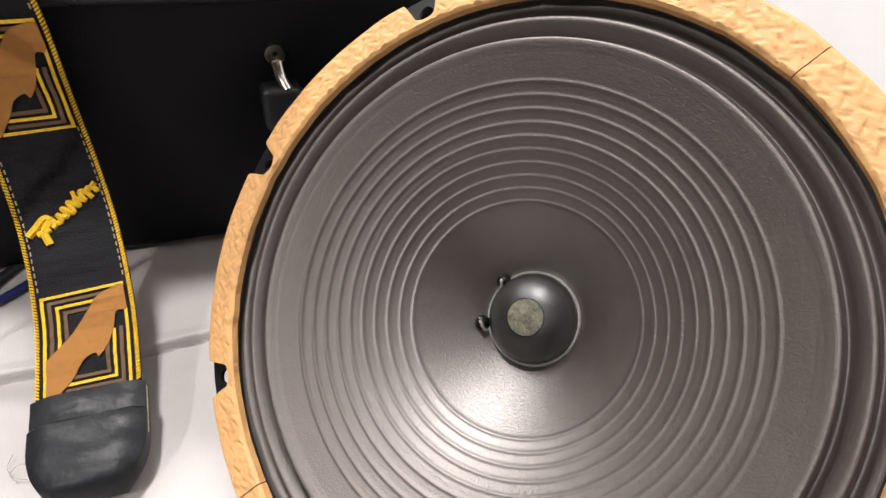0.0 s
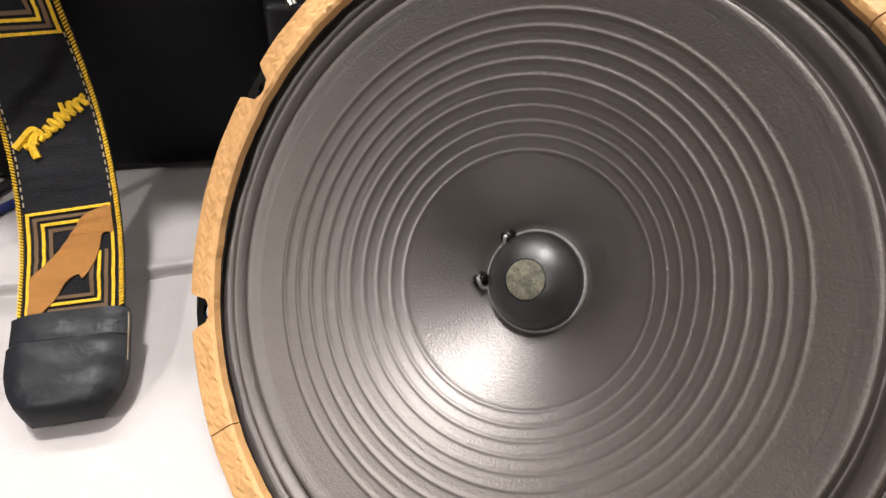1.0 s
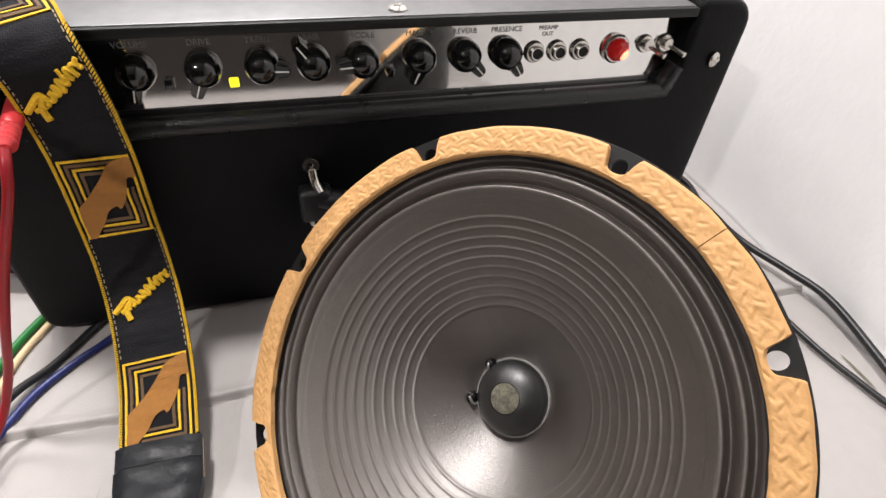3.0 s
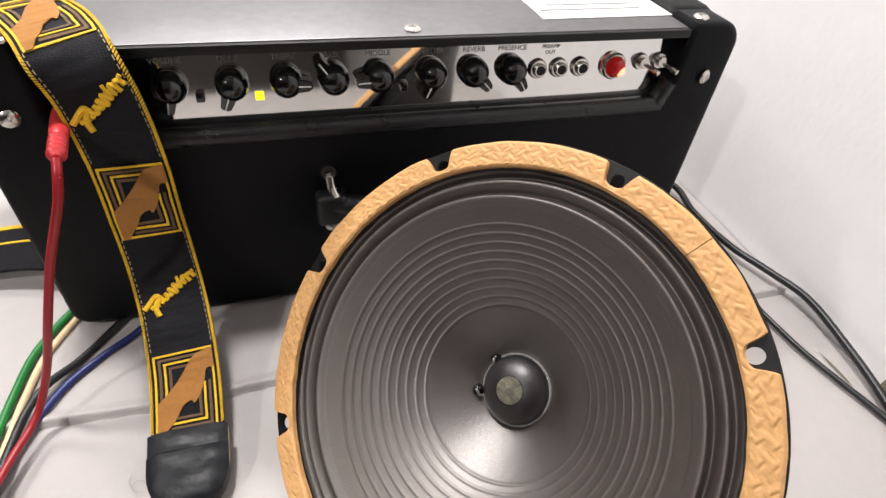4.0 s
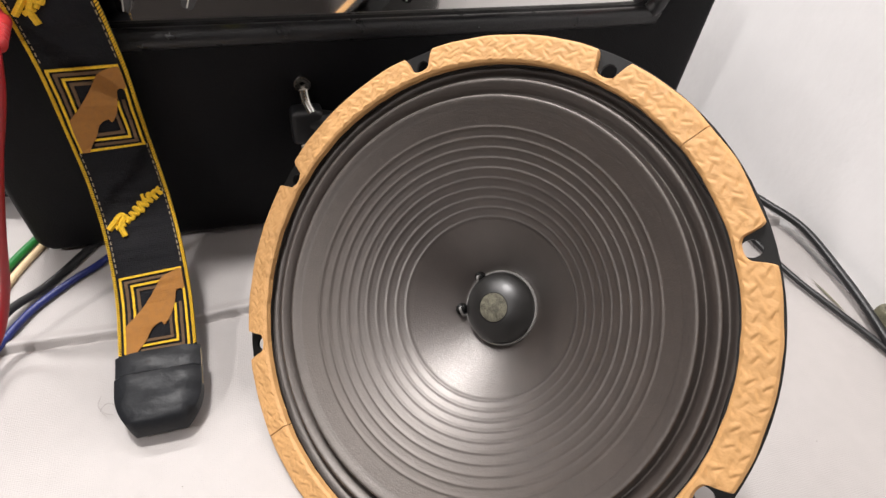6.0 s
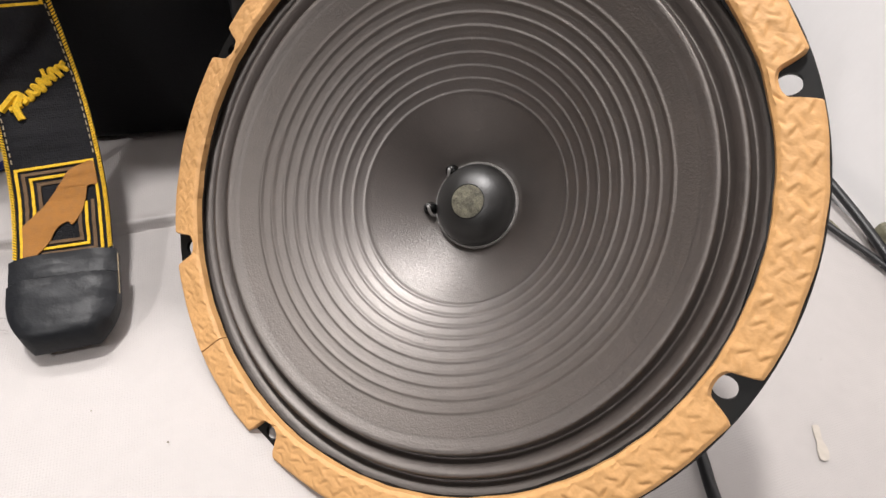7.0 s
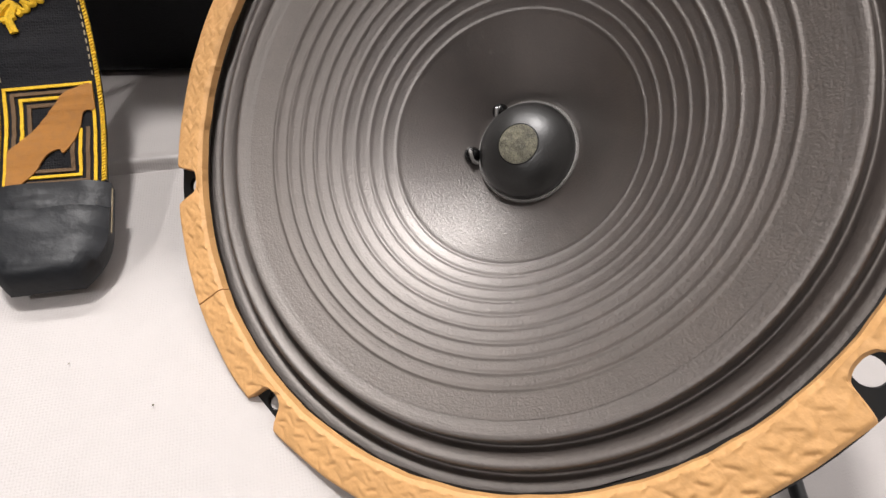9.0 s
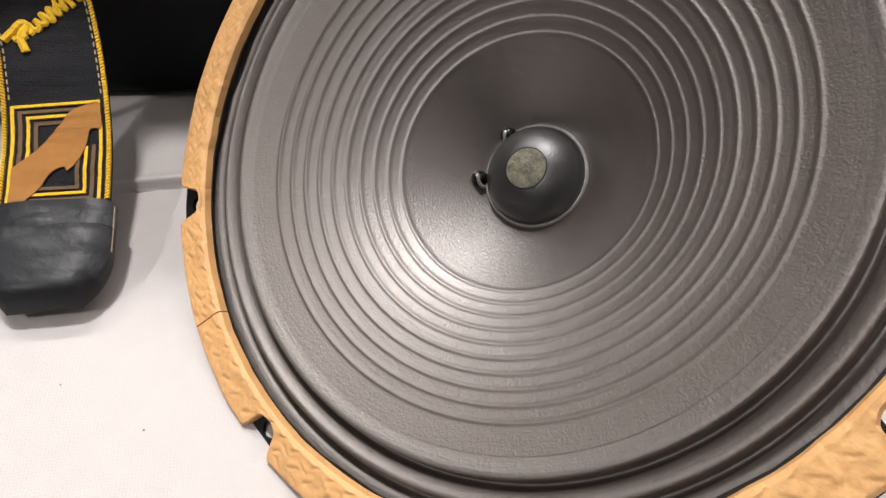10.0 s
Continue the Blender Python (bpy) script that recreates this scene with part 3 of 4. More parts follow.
part("rim", flange_bm(), M_BASKET, speaker, "black steel rim with bolt holes")
part("basket", lathe([(0.1405, -0.0105), (0.139, -0.022), (0.124, -0.030), (0.075, -0.070), (0.058, -0.078), (0.050, -0.080), (0.050, -0.078), (0.0575, -0.0755), (0.0735, -0.068), (0.122, -0.0285), (0.137, -0.0205), (0.1385, -0.0105)], 96), M_BASKET, speaker, "black pressed steel basket")
part("magnet", lathe([(0, -0.0795), (0.0515, -0.0795), (0.0525, -0.0805), (0.0525, -0.1085), (0.051, -0.110), (0, -0.110)], 64), M_BASKET, speaker, "round magnet in black paint")


def emblem_bm():
    bm = lathe([(0.0, -0.0558)] + [(r, -0.0705 + 0.0143 * math.sqrt(max(0, 1 - (r / 0.0234) ** 2)) + 0.0002) for r in (0.003, 0.006, 0.0084, 0.0092)] + [(0.0094, -0.0578)], 40)
    return bm


M_EMBLEM = mat("grey_felt", (0.105, 0.098, 0.070), 0.8, vary=0.75, scale=190, bump=0.0008, bump_scale=400)
part("vent_disc", emblem_bm(), M_EMBLEM, cap, "mottled grey-green felt disc")
part("vent_rim", tube([(0.0095 * math.cos(a), 0.0095 * math.sin(a), -0.0576) for a in np.linspace(0, 2 * math.pi, 25)], 0.00035, 6, 3), M_BASKET, cap)
part("glue_bead", lathe([(0.0232, -0.0712), (0.0236, -0.0700), (0.0243, -0.0697), (0.0248, -0.0704), (0.0250, -0.0722)], 72), M_BEAD, cap, "shiny bead of glue round the dust cap")
for ang, r in ((-143.2, 0.0272), (159.7, 0.0250)):
    x, y = r * math.cos(radians(ang)), r * math.sin(radians(ang))
    z = -cone_depth(r)
    bm = lathe([(0.0042, -0.001), (0.0040, 0.0012), (0.0030, 0.0036), (0.0016, 0.0046), (0, 0.0049)], 20)
    t = part("terminal", bm, M_GLUE, speaker, "shiny black blob of glue on the lead wire", True, pose(x, y, z + 0.0004))
    k = 0.0238 / r
    part("lead_wire", tube([(0, 0, 0.003), (x * (k - 1) * 0.4, y * (k - 1) * 0.4, 0.0062), (x * (k - 1) + 0.001, y * (k - 1) - 0.004, 0.003), (x * (k - 1.1), y * (k - 1.1) - 0.0055, -0.001)], 0.0009, 8, 8), M_BEAD, t)


# ---- ceiling lamps ----
for at, size, watts in LAMPS:
    fixture = thing("ceiling_lamp", PLAN @ pose(*at), "round white ceiling lamp, switched on", "lamp", "ceiling lamps")
    part("housing", lathe([(0, 0.012), (size * 0.54, 0.012), (size * 0.56, 0.030), (size * 0.50, 0.040), (0, 0.040)], 32), M_WALL, fixture)
    part("stem", lathe([(0, 0.04), (0.012, 0.04), (0.012, 1.70 - at[2]), (0, 1.70 - at[2])], 16), M_WALL, fixture)
    lamp_light(at, size, watts)
# this batten is an addition out of view; its length spreads the cone's sheen
batten = thing("sheen_tube", PLAN @ pose(*TUBE_AT), "unseen long batten added under the ceiling to spread the cone's sheen", "lamp")
part("housing", box((TUBE_LONG + 0.06, TUBE_WIDE + 0.02, 0.05), (0, 0, 0.037), 0.008, 3), M_WALL, batten)
for x in (-0.5, 0.5):
    part("stem", lathe([(0, 0.06), (0.010, 0.06), (0.010, 1.70 - TUBE_AT[2]), (0, 1.70 - TUBE_AT[2])], 16), M_WALL, batten, "", True, pose(x, 0, 0))
sheen_light()

# ---- the strap ----
STRAP = [(-0.66, 0.20, 0.247), (-0.60, 0.13, 0.249), (-0.555, 0.065, 0.2505), (-0.520, 0.018, 0.2495), (-0.505, -0.010, 0.240), (-0.4965, -0.0165, 0.212), (-0.4935, -0.0160, 0.170), (-0.4935, -0.0185, 0.128), (-0.4910, -0.030, 0.092), (-0.4870, -0.055, 0.064), (-0.4840, -0.090, 0.041), (-0.4830, -0.125, 0.0265), (-0.483, -0.170, 0.012)]
strap = thing("guitar_strap", PLAN, "black guitar strap with yellow and tan woven squares over amplifier", "strap")
strap_path = smooth_path(STRAP, 16)
strap_len = [0.0]
for a, b in zip(strap_path, strap_path[1:]):
    strap_len.append(strap_len[-1] + (b - a).length)
STRAP_END = strap_len[-1]
HALF = 0.0235


def on_strap(s, v, lift=0.0):
    """The place s metres along the strap, v across it, and lifted off its face."""
    s = min(max(s, 0.0005), STRAP_END - 0.0005)
    k = max(1, min(len(strap_path) - 2, int(np.searchsorted(strap_len, s))))
    f = (s - strap_len[k - 1]) / max(1e-9, strap_len[k] - strap_len[k - 1])
    q = strap_path[k - 1].lerp(strap_path[k], f)
    d0 = (strap_path[k] - strap_path[max(0, k - 2)]).normalized()
    d1 = (strap_path[min(len(strap_path) - 1, k + 1)] - strap_path[k - 1]).normalized()
    d = d0.lerp(d1, f).normalized()
    side = Vector((1, 0.0, 0.0))
    side = (side - d * side.dot(d)).normalized()
    up = side.cross(d) * -1.0
    if up.z < 0 and up.y > 0:
        up = -up
    if up.y > 0.3:
        up = -up
    edge = max(0.0, 1 - (abs(v) / HALF) ** 4)
    pucker = 0.0016 * noise.noise(Vector((s * 95, v * 30, 3.3))) + 0.0007 * noise.noise(Vector((s * 260, v * 60, 8.1)))
    return q + side * v + up * (lift + pucker * edge)


def band(s0, s1, v0, v1, lift, thick, n=None, m=2):
    """A strip of cloth on the strap, with thickness."""
    bm = bmesh.new()
    n = n or max(2, int(abs(s1 - s0) / 0.0014))
    rows = []
    for i in range(n + 1):
        s = s0 + (s1 - s0) * i / n
        rows.append([[bm.verts.new(on_strap(s, v0 + (v1 - v0) * j / m, h)) for j in range(m + 1)] for h in (lift, lift + thick)])
    for a, b in zip(rows, rows[1:]):
        for j in range(m):
            bm.faces.new((a[1][j], a[1][j + 1], b[1][j + 1], b[1][j]))
            bm.faces.new((a[0][j], b[0][j], b[0][j + 1], a[0][j + 1]))
        for j in (0, m):
            bm.faces.new((a[0][j], a[1][j], b[1][j], b[0][j]))
    for r in (rows[0], rows[-1]):
        for j in range(m):
            bm.faces.new((r[0][j], r[0][j + 1], r[1][j + 1], r[1][j]))
    bmesh.ops.recalc_face_normals(bm, faces=bm.faces[:])
    return bm


part("webbing", band(0, STRAP_END - 0.03, -HALF, HALF, -0.0015, 0.003, None, 16), M_STRAP, strap, "black woven webbing")


def strap_s(w, z):
    """How far along the strap the place lies that is nearest to (w, z)."""
    k = min(range(len(strap_path)), key=lambda i: (strap_path[i].y - w) ** 2 + (strap_path[i].z - z) ** 2)
    return strap_len[k]


def fill(bm, shape, s0, lift, thick=0.0007, rows=44):
    """Weaves a closed outline of (v, s) as rows of thread on the strap, s counted from s0."""
    lo, hi = min(q[1] for q in shape), max(q[1] for q in shape)
    step = (hi - lo) / rows
    for i in range(rows):
        s = lo + (i + 0.5) * step
        cuts = []
        for (v0, a), (v1, b) in zip(shape, shape[1:] + shape[:1]):
            if (a <= s) != (b <= s):
                cuts.append(v0 + (v1 - v0) * (s - a) / (b - a))
        cuts.sort()
        for v0, v1 in zip(cuts[::2], cuts[1::2]):
            if v1 - v0 < 0.0002:
                continue
            q = [on_strap(s0 + s + ds, v, lift + h) for h in (0, thick) for ds, v in ((-step * 0.52, v0), (-step * 0.52, v1), (step * 0.52, v1), (step * 0.52, v0))]
            c = [bm.verts.new(p) for p in q]
            bm.faces.new(c[4:])
            for j in range(4):
                bm.faces.new((c[j], c[(j + 1) % 4], c[4 + (j + 1) % 4], c[4 + j]))
    return bm


def bar(v0, v1, s0, s1):
    return [(v0, s0), (v1, s0), (v1, s1), (v0, s1)]


def woven_square(s0, h):
    """One tan and yellow square of the strap's pattern, h metres long."""
    e = 0.0200
    base = part("woven_square", band(s0, s0 + h, -e, e, 0.0013, 0.0006, None, 14), M_STRAP, strap, "woven square of yellow corners and a tan wave")
    yellow, brown, tan = bmesh.new(), bmesh.new(), bmesh.new()
    t = 0.0015
    for bm, d, w in ((yellow, 0.0, t), (brown, 0.0031, 0.0018), (yellow, 0.0066, t), (brown, 0.0098, 0.0018)):
        reach = 0.030 - d * 1.0
        fill(bm, bar(-e + d, -e + d + (reach if d else 2 * e), d, d + w), s0, 0.0019, 0.0008, 4)
        fill(bm, bar(-e + d, -e + d + w, d, (d + reach * 1.15) if d else h), s0, 0.0019, 0.0008, 26)
        fill(bm, bar(e - d - (reach if d else 2 * e), e - d, h - d - w, h - d), s0, 0.0019, 0.0008, 4)
        fill(bm, bar(e - d - w, e - d, (h - d - reach * 1.15) if d else 0.0, h - d), s0, 0.0019, 0.0008, 26)
    wave = [(-0.92 * e, h * 0.62), (-0.5 * e, h * 0.47), (0.0, h * 0.25), (0.30 * e, h * 0.10), (0.62 * e, h * 0.045), (e, h * 0.035), (e, h * 0.25), (0.74 * e, h * 0.27), (0.64 * e, h * 0.40), (0.50 * e, h * 0.55), (0.28 * e, h * 0.67),
            (0.17 * e, h * 0.63), (-0.12 * e, h * 0.69), (-0.33 * e, h * 0.82), (-0.58 * e, h * 0.93), (-0.74 * e, h), (-0.92 * e, h)]
    wave = [(max(-e, min(e, q.x)), min(h, max(0, q.y))) for q in smooth_path([(v, q, 0) for v, q in wave + wave[:1]], 4)[:-1]]
    fill(tan, wave, s0, 0.0024, 0.0008, 130)
    part("yellow_border", yellow, M_YELLOW, base, "yellow embroidered corners", False)
    part("brown_border", brown, M_BROWN, base, "brown embroidered corners", False)
    part("tan_wave", tan, M_TAN, base, "tan embroidered wave", False)


S_P1A, S_P1B = strap_s(-0.0715, 0.0510) + 0.0080, strap_s(-0.1285, 0.0255) + 0.0045
S_P2A, S_P2B = strap_s(-0.0160, 0.1690), strap_s(-0.0215, 0.1130)
woven_square(S_P1A, S_P1B - S_P1A)
woven_square(S_P2A, S_P2B - S_P2A)
S_P3B = S_P2A - (S_P1A - 0.0080 - S_P2B)
woven_square(S_P3B - 0.058, 0.058)
woven_square(S_P3B - 0.058 - 0.148, 0.058)


def stroke(s0, points, radius):
    """A raised line of embroidery on the strap."""
    path = [on_strap(s0 + s, v, 0.0020) for v, s in points]
    return tube(path, radius, 6, 5)


def embroidery(s0):
    """A slanted yellow flourish: a tall hooked stroke and a run of small loops."""
    bm = stroke(s0, [(-0.0195, 0.0105), (-0.0150, 0.0060), (-0.0105, 0.0020), (-0.0085, 0.0035), (-0.0115, 0.0100), (-0.0105, 0.0170)], 0.0021)
    bm = tube([on_strap(s0 + s, v, 0.0020) for v, s in ((-0.0150, 0.0105), (-0.0085, 0.0085))], 0.0017, 6, 4, bm)
    wavy = []
    for k in range(46):
        f = k / 45
        c = (-0.0085 + 0.028 * f, 0.0060 - 0.0160 * f)
        a = 2 * math.pi * 7.5 * f
        tall = (0.0026, 0.0022, 0.0032, 0.0018, 0.0036, 0.0022)[int(5.99 * f)] * 0.82
        wavy.append((c[0] + 0.0016 * math.sin(a + 0.6 + 2 * f), c[1] + tall * math.cos(a) - 0.0006 * math.sin(3 * a)))
    bm = tube([on_strap(s0 + s, v, 0.0020) for v, s in wavy], 0.0015, 6, 3, bm)
    bm = tube([on_strap(s0 + s, v, 0.0020) for v, s in ((0.0075, -0.0010), (0.0065, -0.0095))], 0.0012, 6, 3, bm)
    part("embroidered_flourish", bm, M_YELLOW, strap, "yellow embroidered flourish", False)


embroidery((S_P2B + S_P1A) / 2 - 0.001)
embroidery((S_P3B + S_P2A) / 2 - 0.004)


def edge_binding(v0, v1):
    bm = bmesh.new()
    n = int((S_P1B - 0.012) / 0.0017)
    for k in range(n):
        s = 0.01 + k * 0.0017
        q = [on_strap(s + ds, v, h) for h in (0.0008, 0.0026) for ds, v in ((0, v0), (0.0011, v1), (0.0021, v1), (0.0010, v0))]
        c = [bm.verts.new(p) for p in q]
        bm.faces.new(c[4:])
        for j in range(4):
            bm.faces.new((c[j], c[(j + 1) % 4], c[4 + (j + 1) % 4], c[4 + j]))
    return bm


part("edge_binding", edge_binding(-0.0237, -0.0218), M_YELLOW, strap, "yellow whipped edge", False)
part("edge_binding", edge_binding(0.0237, 0.0218), M_YELLOW, strap, "yellow whipped edge", False)
for side in (-1, 1):
    bm = bmesh.new()
    for a, b in ((S_P2B, S_P1A), (S_P3B, S_P2A)):
        for k in range(int((b - a) / 0.0042)):
            fill(bm, bar(side * 0.0205 - 0.0003, side * 0.0205 + 0.0003, k * 0.0042, k * 0.0042 + 0.0024), a, 0.0014, 0.0006, 2)
    tagged(part("stitching", bm, M_THREAD, strap, "pale dashed stitching", False), kind="stuff")


def leather_end(s0, length, half, low, thick):
    """The stitched leather tongue: wide at the strap, its far corners cut away."""
    bm = bmesh.new()
    rows, n, m = [], 22, 10
    for i in range(n + 1):
        f = i / n
        s = s0 + length * f
        w = half * (1.0 if f < 0.50 else 1 - 0.42 * ((f - 0.50) / 0.50) ** 2.2)
        t = thick * (1.0 if f < 0.9 else 1 - 0.5 * ((f - 0.9) / 0.1) ** 2) * (0.74 if f < 0.30 else 1.0)
        row = []
        for h in (0, 1):
            for j in range(m + 1):
                g = 2 * j / m - 1
                p = on_strap(min(s, STRAP_END - 0.002), w * g, 0)
                over = max(0.0, s - (STRAP_END - 0.002))
                p = p + Vector((0, -over, -0.25 * over))
                crown = 1 - 0.35 * abs(g) ** 6
                p.z += low + h * t * crown + (0.0008 * noise.noise(Vector((g * 3, f * 7, 2))) if h else 0)
                p.z = max(p.z, 0.0006 + 0.0008 * h)
                row.append(bm.verts.new(p))
        rows.append(row)
    k = m + 1
    for a, b in zip(rows, rows[1:]):
        for j in range(m):
            bm.faces.new((a[k + j], a[k + j + 1], b[k + j + 1], b[k + j]))
            bm.faces.new((a[j], b[j], b[j + 1], a[j + 1]))
        for j in (0, m):
            bm.faces.new((a[j], a[k + j], b[k + j], b[j]))
    for r in (rows[0], rows[-1]):
        for j in range(m):
            bm.faces.new((r[j], r[j + 1], r[k + j + 1], r[k + j]))
    bmesh.ops.recalc_face_normals(bm, faces=bm.faces[:])
    return bm


end = part("leather_end", leather_end(S_P1B - 0.001, 0.050, 0.0258, -0.004, 0.0125), M_LEATHER, strap, "scuffed black leather end tab")
part("edge_paint", tube([on_strap(S_P1B + 0.001 + k * 0.006, 0.0257, 0.001) for k in range(5)], 0.0006, 6, 4), M_THREAD, end, "worn pale cut edge")

# the strap's other end, on the table behind the amplifier
tail = thing("strap_tail", PLAN, "far end of a black guitar strap with yellow stitching", "strap")
TAIL = smooth_path([(-0.60, 0.075, 0.032), (-0.625, 0.082, 0.030), (-0.66, 0.088, 0.024), (-0.70, 0.095, 0.014), (-0.75, 0.10, 0.008)], 8)


def tail_band(v0, v1, lift, thick):
    bm = bmesh.new()
    rows = []
    for q in TAIL:
        rows.append([bm.verts.new(q + Vector((0.25 * v, v * 0.85, v * 0.35 + lift + h))) for h in (0, thick) for v in (v0, (v0 + v1) / 2, v1)])
    for a, b in zip(rows, rows[1:]):
        for j in (0, 1):
            bm.faces.new((a[3 + j], a[4 + j], b[4 + j], b[3 + j]))
            bm.faces.new((a[j], b[j], b[j + 1], a[j + 1]))
        for j in (0, 2):
            bm.faces.new((a[j], a[3 + j], b[3 + j], b[j]))
    for r in (rows[0], rows[-1]):
        for j in (0, 1):
            bm.faces.new((r[j], r[j + 1], r[4 + j], r[3 + j]))
    bmesh.ops.recalc_face_normals(bm, faces=bm.faces[:])
    return bm


part("webbing", tail_band(-0.0235, 0.0235, 0, 0.003), M_STRAP, tail)
part("stripe", tail_band(0.004, 0.0058, 0.003, 0.0008), M_YELLOW, tail, "yellow embroidered stripe")
part("stripe", tail_band(0.0200, 0.0235, 0.003, 0.0008), M_YELLOW, tail, "yellow whipped edge")

# ---- cables ----
def cable(name, points, radius, material, label):
    return tagged(part(name, tube(points, radius, 12, 10), material, None, "", True, PLAN), label, "cable")


cable("green_cable", [(-0.560, 0.060, 0.004), (-0.5897, 0.0187, 0.0042), (-0.6072, -0.0208, 0.0042), (-0.6128, -0.0577, 0.0042), (-0.6151, -0.0863, 0.0042), (-0.620, -0.16, 0.0042), (-0.64, -0.26, 0.0042)], 0.0032, M_GREEN, "green rubber cable lying on the table")
cable("blue_cable", [(-0.50, 0.03, 0.004), (-0.5329, -0.0128, 0.0042), (-0.5562, -0.0333, 0.0042), (-0.5769, -0.0554, 0.0042), (-0.5897, -0.079, 0.0042), (-0.599, -0.1042, 0.0042), (-0.610, -0.1385, 0.0042), (-0.66, -0.25, 0.0042)], 0.0028, M_BLUE, "dark blue rubber cable lying on the table")
cable("black_cable", [(-0.52, 0.045, 0.004), (-0.5532, -0.0072, 0.0042), (-0.5725, -0.0343, 0.0042), (-0.5890, -0.0577, 0.0095), (-0.5975, -0.0808, 0.0105), (-0.6012, -0.1117, 0.0105), (-0.605, -0.1485, 0.0095), (-0.62, -0.25, 0.0042)], 0.0031, M_RUBBER, "black rubber cable lying on the table")
cable("cream_cable", [(-0.575, 0.03, 0.0035), (-0.5980, -0.0213, 0.0035), (-0.6053, -0.0645, 0.0035), (-0.6079, -0.1018, 0.0035), (-0.6122, -0.1304, 0.0035), (-0.63, -0.25, 0.0035)], 0.0028, M_CREAM, "cream coloured cable lying on the table")
red = thing("red_cable", PLAN, "red instrument cable plugged into the amplifier", "cable")
part("cord", tube([(-0.5172, -0.054, 0.2015), (-0.5178, -0.061, 0.194), (-0.5225, -0.066, 0.1775), (-0.5392, -0.070, 0.1386), (-0.5543, -0.078, 0.0952), (-0.570, -0.080, 0.052), (-0.5840, -0.0930, 0.0215), (-0.5950, -0.1210, 0.0165), (-0.6040, -0.1510, 0.0150), (-0.63, -0.21, 0.006)], 0.0027, 12, 10), M_RED, red, "dark red rubber cord")
PLUG = Matrix.Translation((-0.5290, 0.020, 0.1985)) @ Vector((0.0118, -0.074, 0.003)).to_track_quat("Z", "Y").to_matrix().to_4x4()
plug = part("plug", lathe([(0, 0.016), (0.0076, 0.016), (0.0084, 0.018), (0.0088, 0.034), (0.0084, 0.046), (0.0074, 0.050)] + [(0.0070 + (0.0012 if k % 4 in (1, 2) else -0.0010), 0.0515 + 0.0014 * k) for k in range(16)] + [(0.0035, 0.0745), (0, 0.0745)], 28), M_REDPLUG, red, "ribbed red rubber plug", True, PLUG @ Matrix.Diagonal((0.64, 0.64, 1, 1)))
part("jack_pin", lathe([(0, 0.0), (0.0032, 0.0), (0.0032, 0.014), (0.006, 0.0145), (0.006, 0.0162), (0, 0.0162)], 18), M_STEEL, plug)
cable("power_cable", [(-0.02, 0.20, 0.05), (0.030, 0.135, 0.022), (0.0553, 0.0801, 0.0160), (0.0500, 0.0330, 0.0140), (0.0560, -0.0249, 0.0130), (0.0700, -0.0720, 0.0150), (0.0790, -0.1130, 0.0170), (0.0765, -0.1650, 0.0130), (0.0650, -0.2260, 0.0090), (0.03, -0.33, 0.0055), (-0.02, -0.46, 0.0055)], 0.0037, M_RUBBER, "thick black power cable along the wall")
cable("speaker_cable", [(0.00, 0.16, 0.0045), (0.030, 0.06, 0.0042), (0.0380, -0.0125, 0.0042), (0.0330, -0.0815, 0.0042), (0.0375, -0.1497, 0.0042), (0.0480, -0.1960, 0.0042), (0.0590, -0.2400, 0.0042), (0.07, -0.33, 0.0042)], 0.0027, M_RUBBER, "black cable lying on the table")
cable("speaker_lead", [(-0.135, -0.165, 0.0045), (-0.150, -0.230, 0.0042), (-0.1700, -0.2985, 0.0042), (-0.1775, -0.3240, 0.0042), (-0.1850, -0.3480, 0.0042), (-0.20, -0.42, 0.0042), (-0.24, -0.50, 0.0042)], 0.0033, M_RUBBER, "black lead running out from under the loudspeaker")

# ---- marks on the cloth ----
def blot(points, lift=0.0005):
    bm = bmesh.new()
    bm.faces.new([bm.verts.new((x, y, lift)) for x, y in points])
    return bm


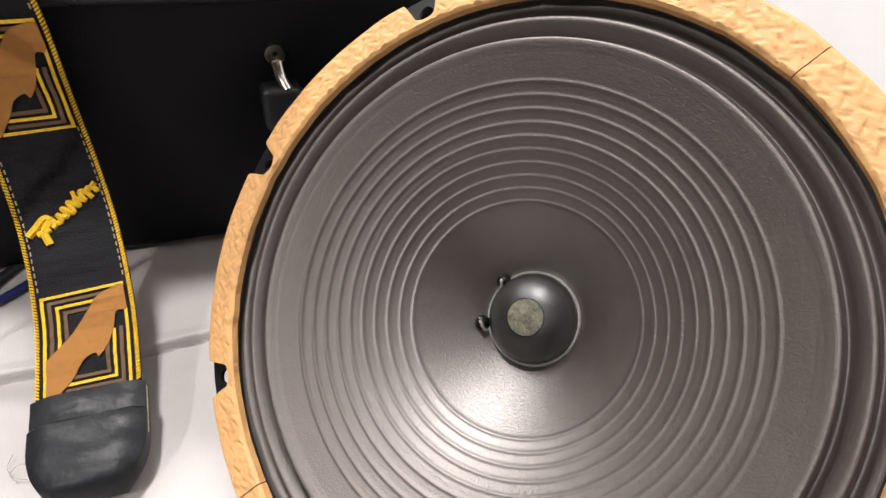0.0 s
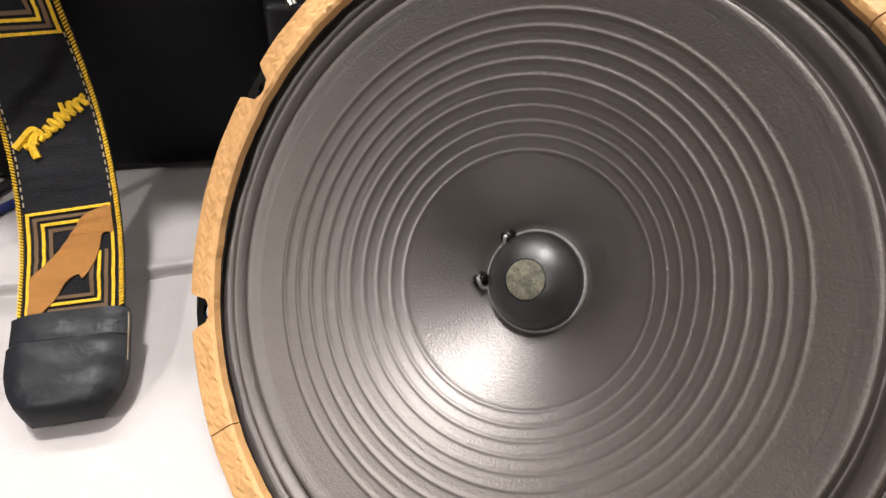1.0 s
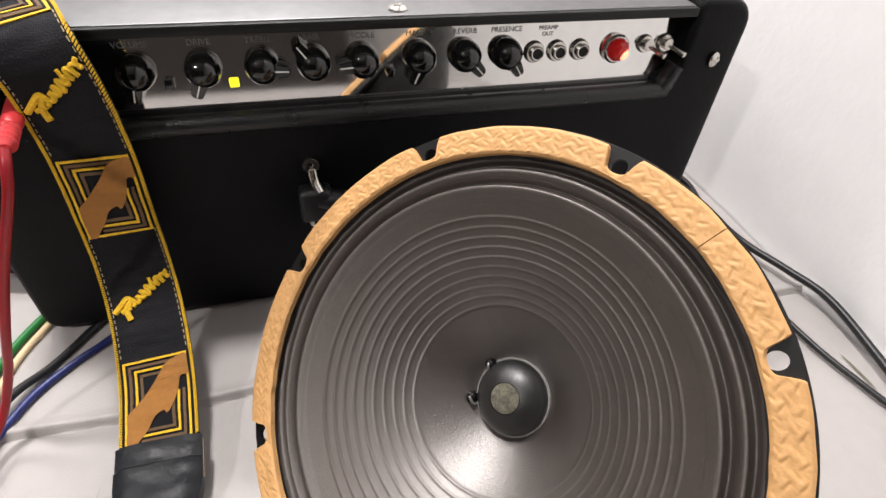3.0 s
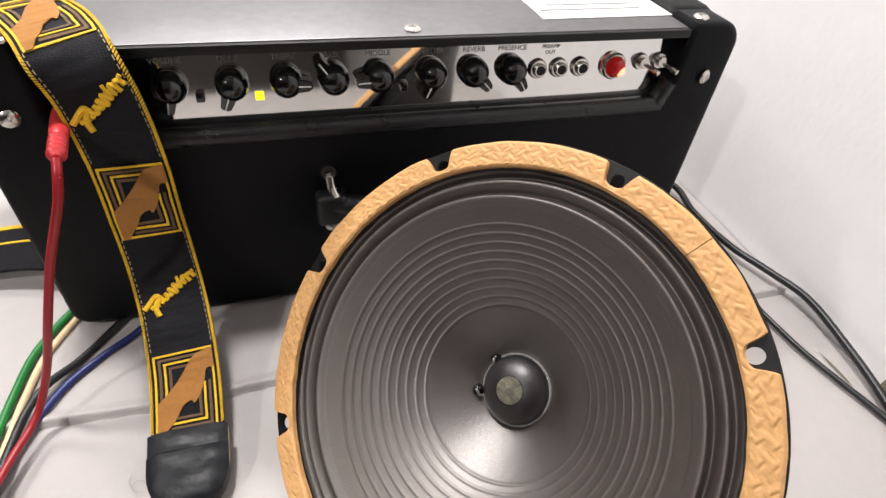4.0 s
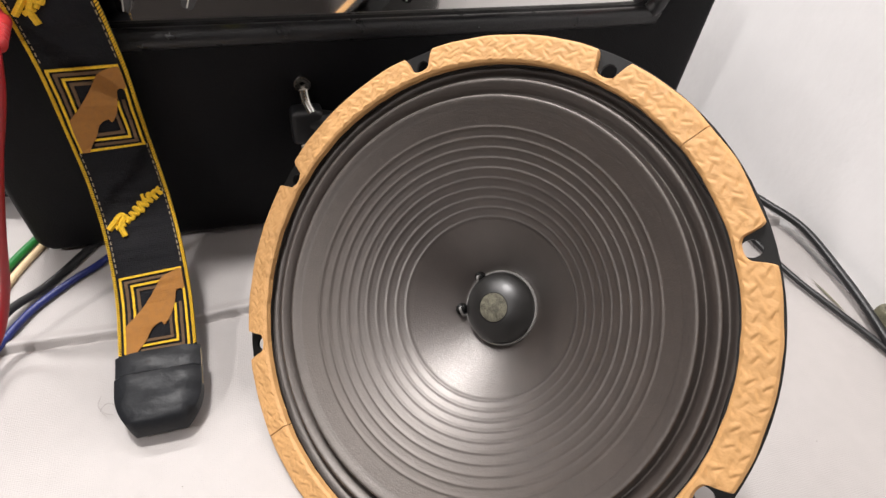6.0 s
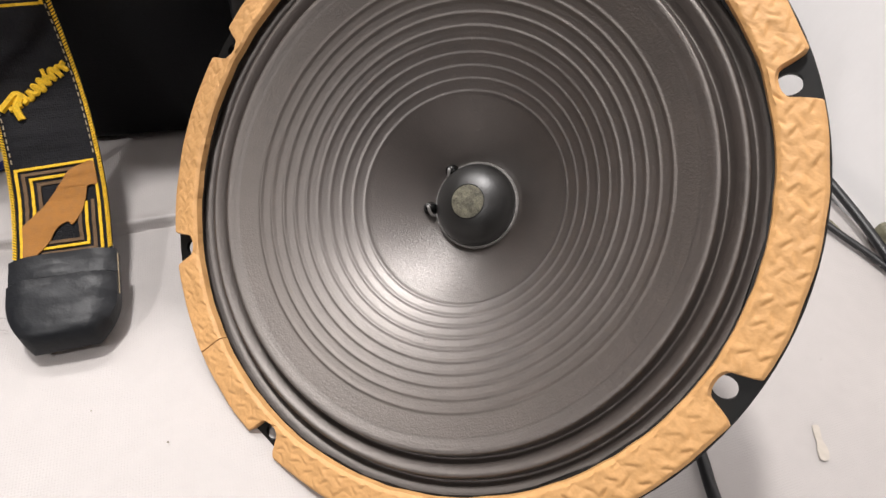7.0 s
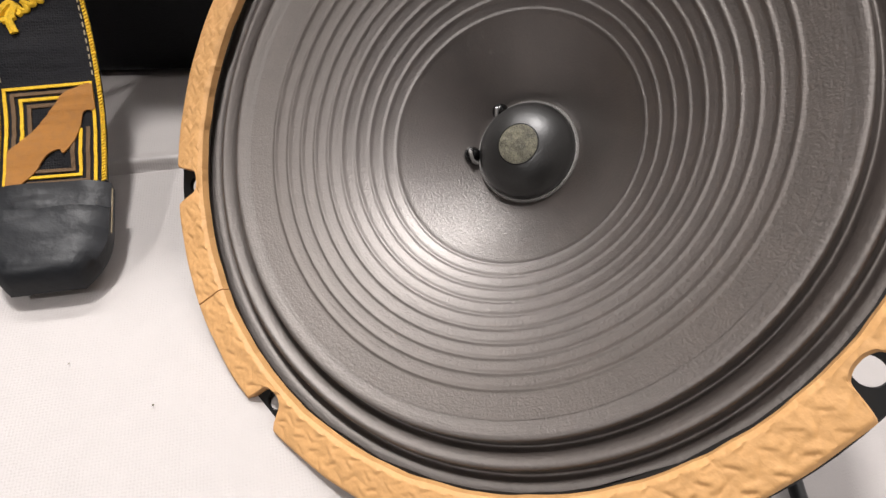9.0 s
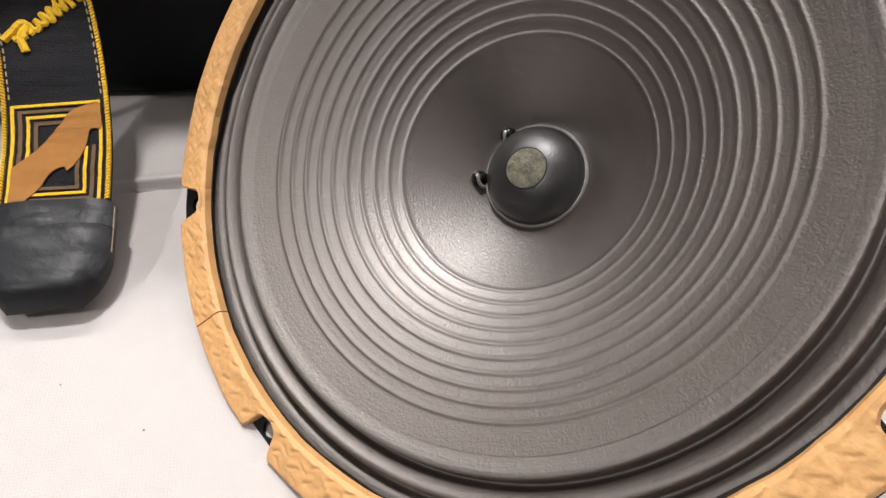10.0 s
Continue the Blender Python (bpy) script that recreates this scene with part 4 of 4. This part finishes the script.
outline = smooth_path([(x, y, 0) for x, y in ((-0.0963, -0.3242), (-0.0923, -0.3253), (-0.0945, -0.3295), (-0.0968, -0.3331), (-0.0980, -0.3390), (-0.1020, -0.3432), (-0.1068, -0.3420), (-0.1046, -0.3370), (-0.1012, -0.3333), (-0.0995, -0.3290))], 4)
tagged(part("glue_stain", blot([(q.x, q.y) for q in outline[:-1]]), M_STAIN, None, "", True, PLAN), "dried yellowish glue stain on the cloth", "stain")
M_DIRT = mat("olive_dirt", (0.16, 0.15, 0.10), 0.8, vary=0.4, scale=200)
mark = smooth_path([(x, y, 0) for x, y in ((0.0582, -0.1600), (0.0600, -0.1720), (0.0606, -0.1890), (0.0596, -0.2000), (0.0586, -0.1890), (0.0578, -0.1720))], 4)
tagged(part("dirt_mark", blot([(q.x, q.y) for q in mark[:-1]], 0.0006), M_DIRT, None, "", True, PLAN), "thin streak of dirt on the white cloth", "dirt")
# small rounded grey-brown block standing against the wall
clip = thing("wall_block", PLAN @ pose(WALL_U - 0.004, -0.222, 0.0), "small grey-brown rounded block at the wall", "clip")
part("base", box((0.012, 0.030, 0.018), (-0.001, 0, 0.009), 0.004, 3), M_DIRT, clip)
part("cover", box((0.010, 0.022, 0.006), (-0.001, 0, 0.0195), 0.0028, 3), M_DIRT, clip)
M_HAIR = mat("grey_thread", (0.30, 0.28, 0.26), 0.7)
for pts in (((-0.5150, -0.1560, 0.0010), (-0.5205, -0.1535, 0.0016), (-0.5250, -0.1470, 0.0012), (-0.5240, -0.1400, 0.0010)), ((-0.5130, -0.1500, 0.0010), (-0.5190, -0.1470, 0.0020), (-0.5230, -0.1510, 0.0012), (-0.5190, -0.1560, 0.0010))):
    tagged(part("loose_thread", tube(pts, 0.00016, 6, 8), M_HAIR, None, "", True, PLAN), "fine loose thread frayed from the strap on the cloth", "thread", "loose threads")
for x, y, r in ((-0.4722, -0.2140, 0.0004), (-0.4376, -0.2400, 0.0005), (-0.055, -0.29, 0.0004)):
    bm = lathe([(r, 0), (r * 0.7, r * 0.5), (0, r * 0.6)], 7)
    tagged(part("crumb", bm, M_DIRT, None, "", True, PLAN @ pose(x, y, 0.0001)), "tiny dark crumb lying on the white cloth", "crumb", "crumbs")
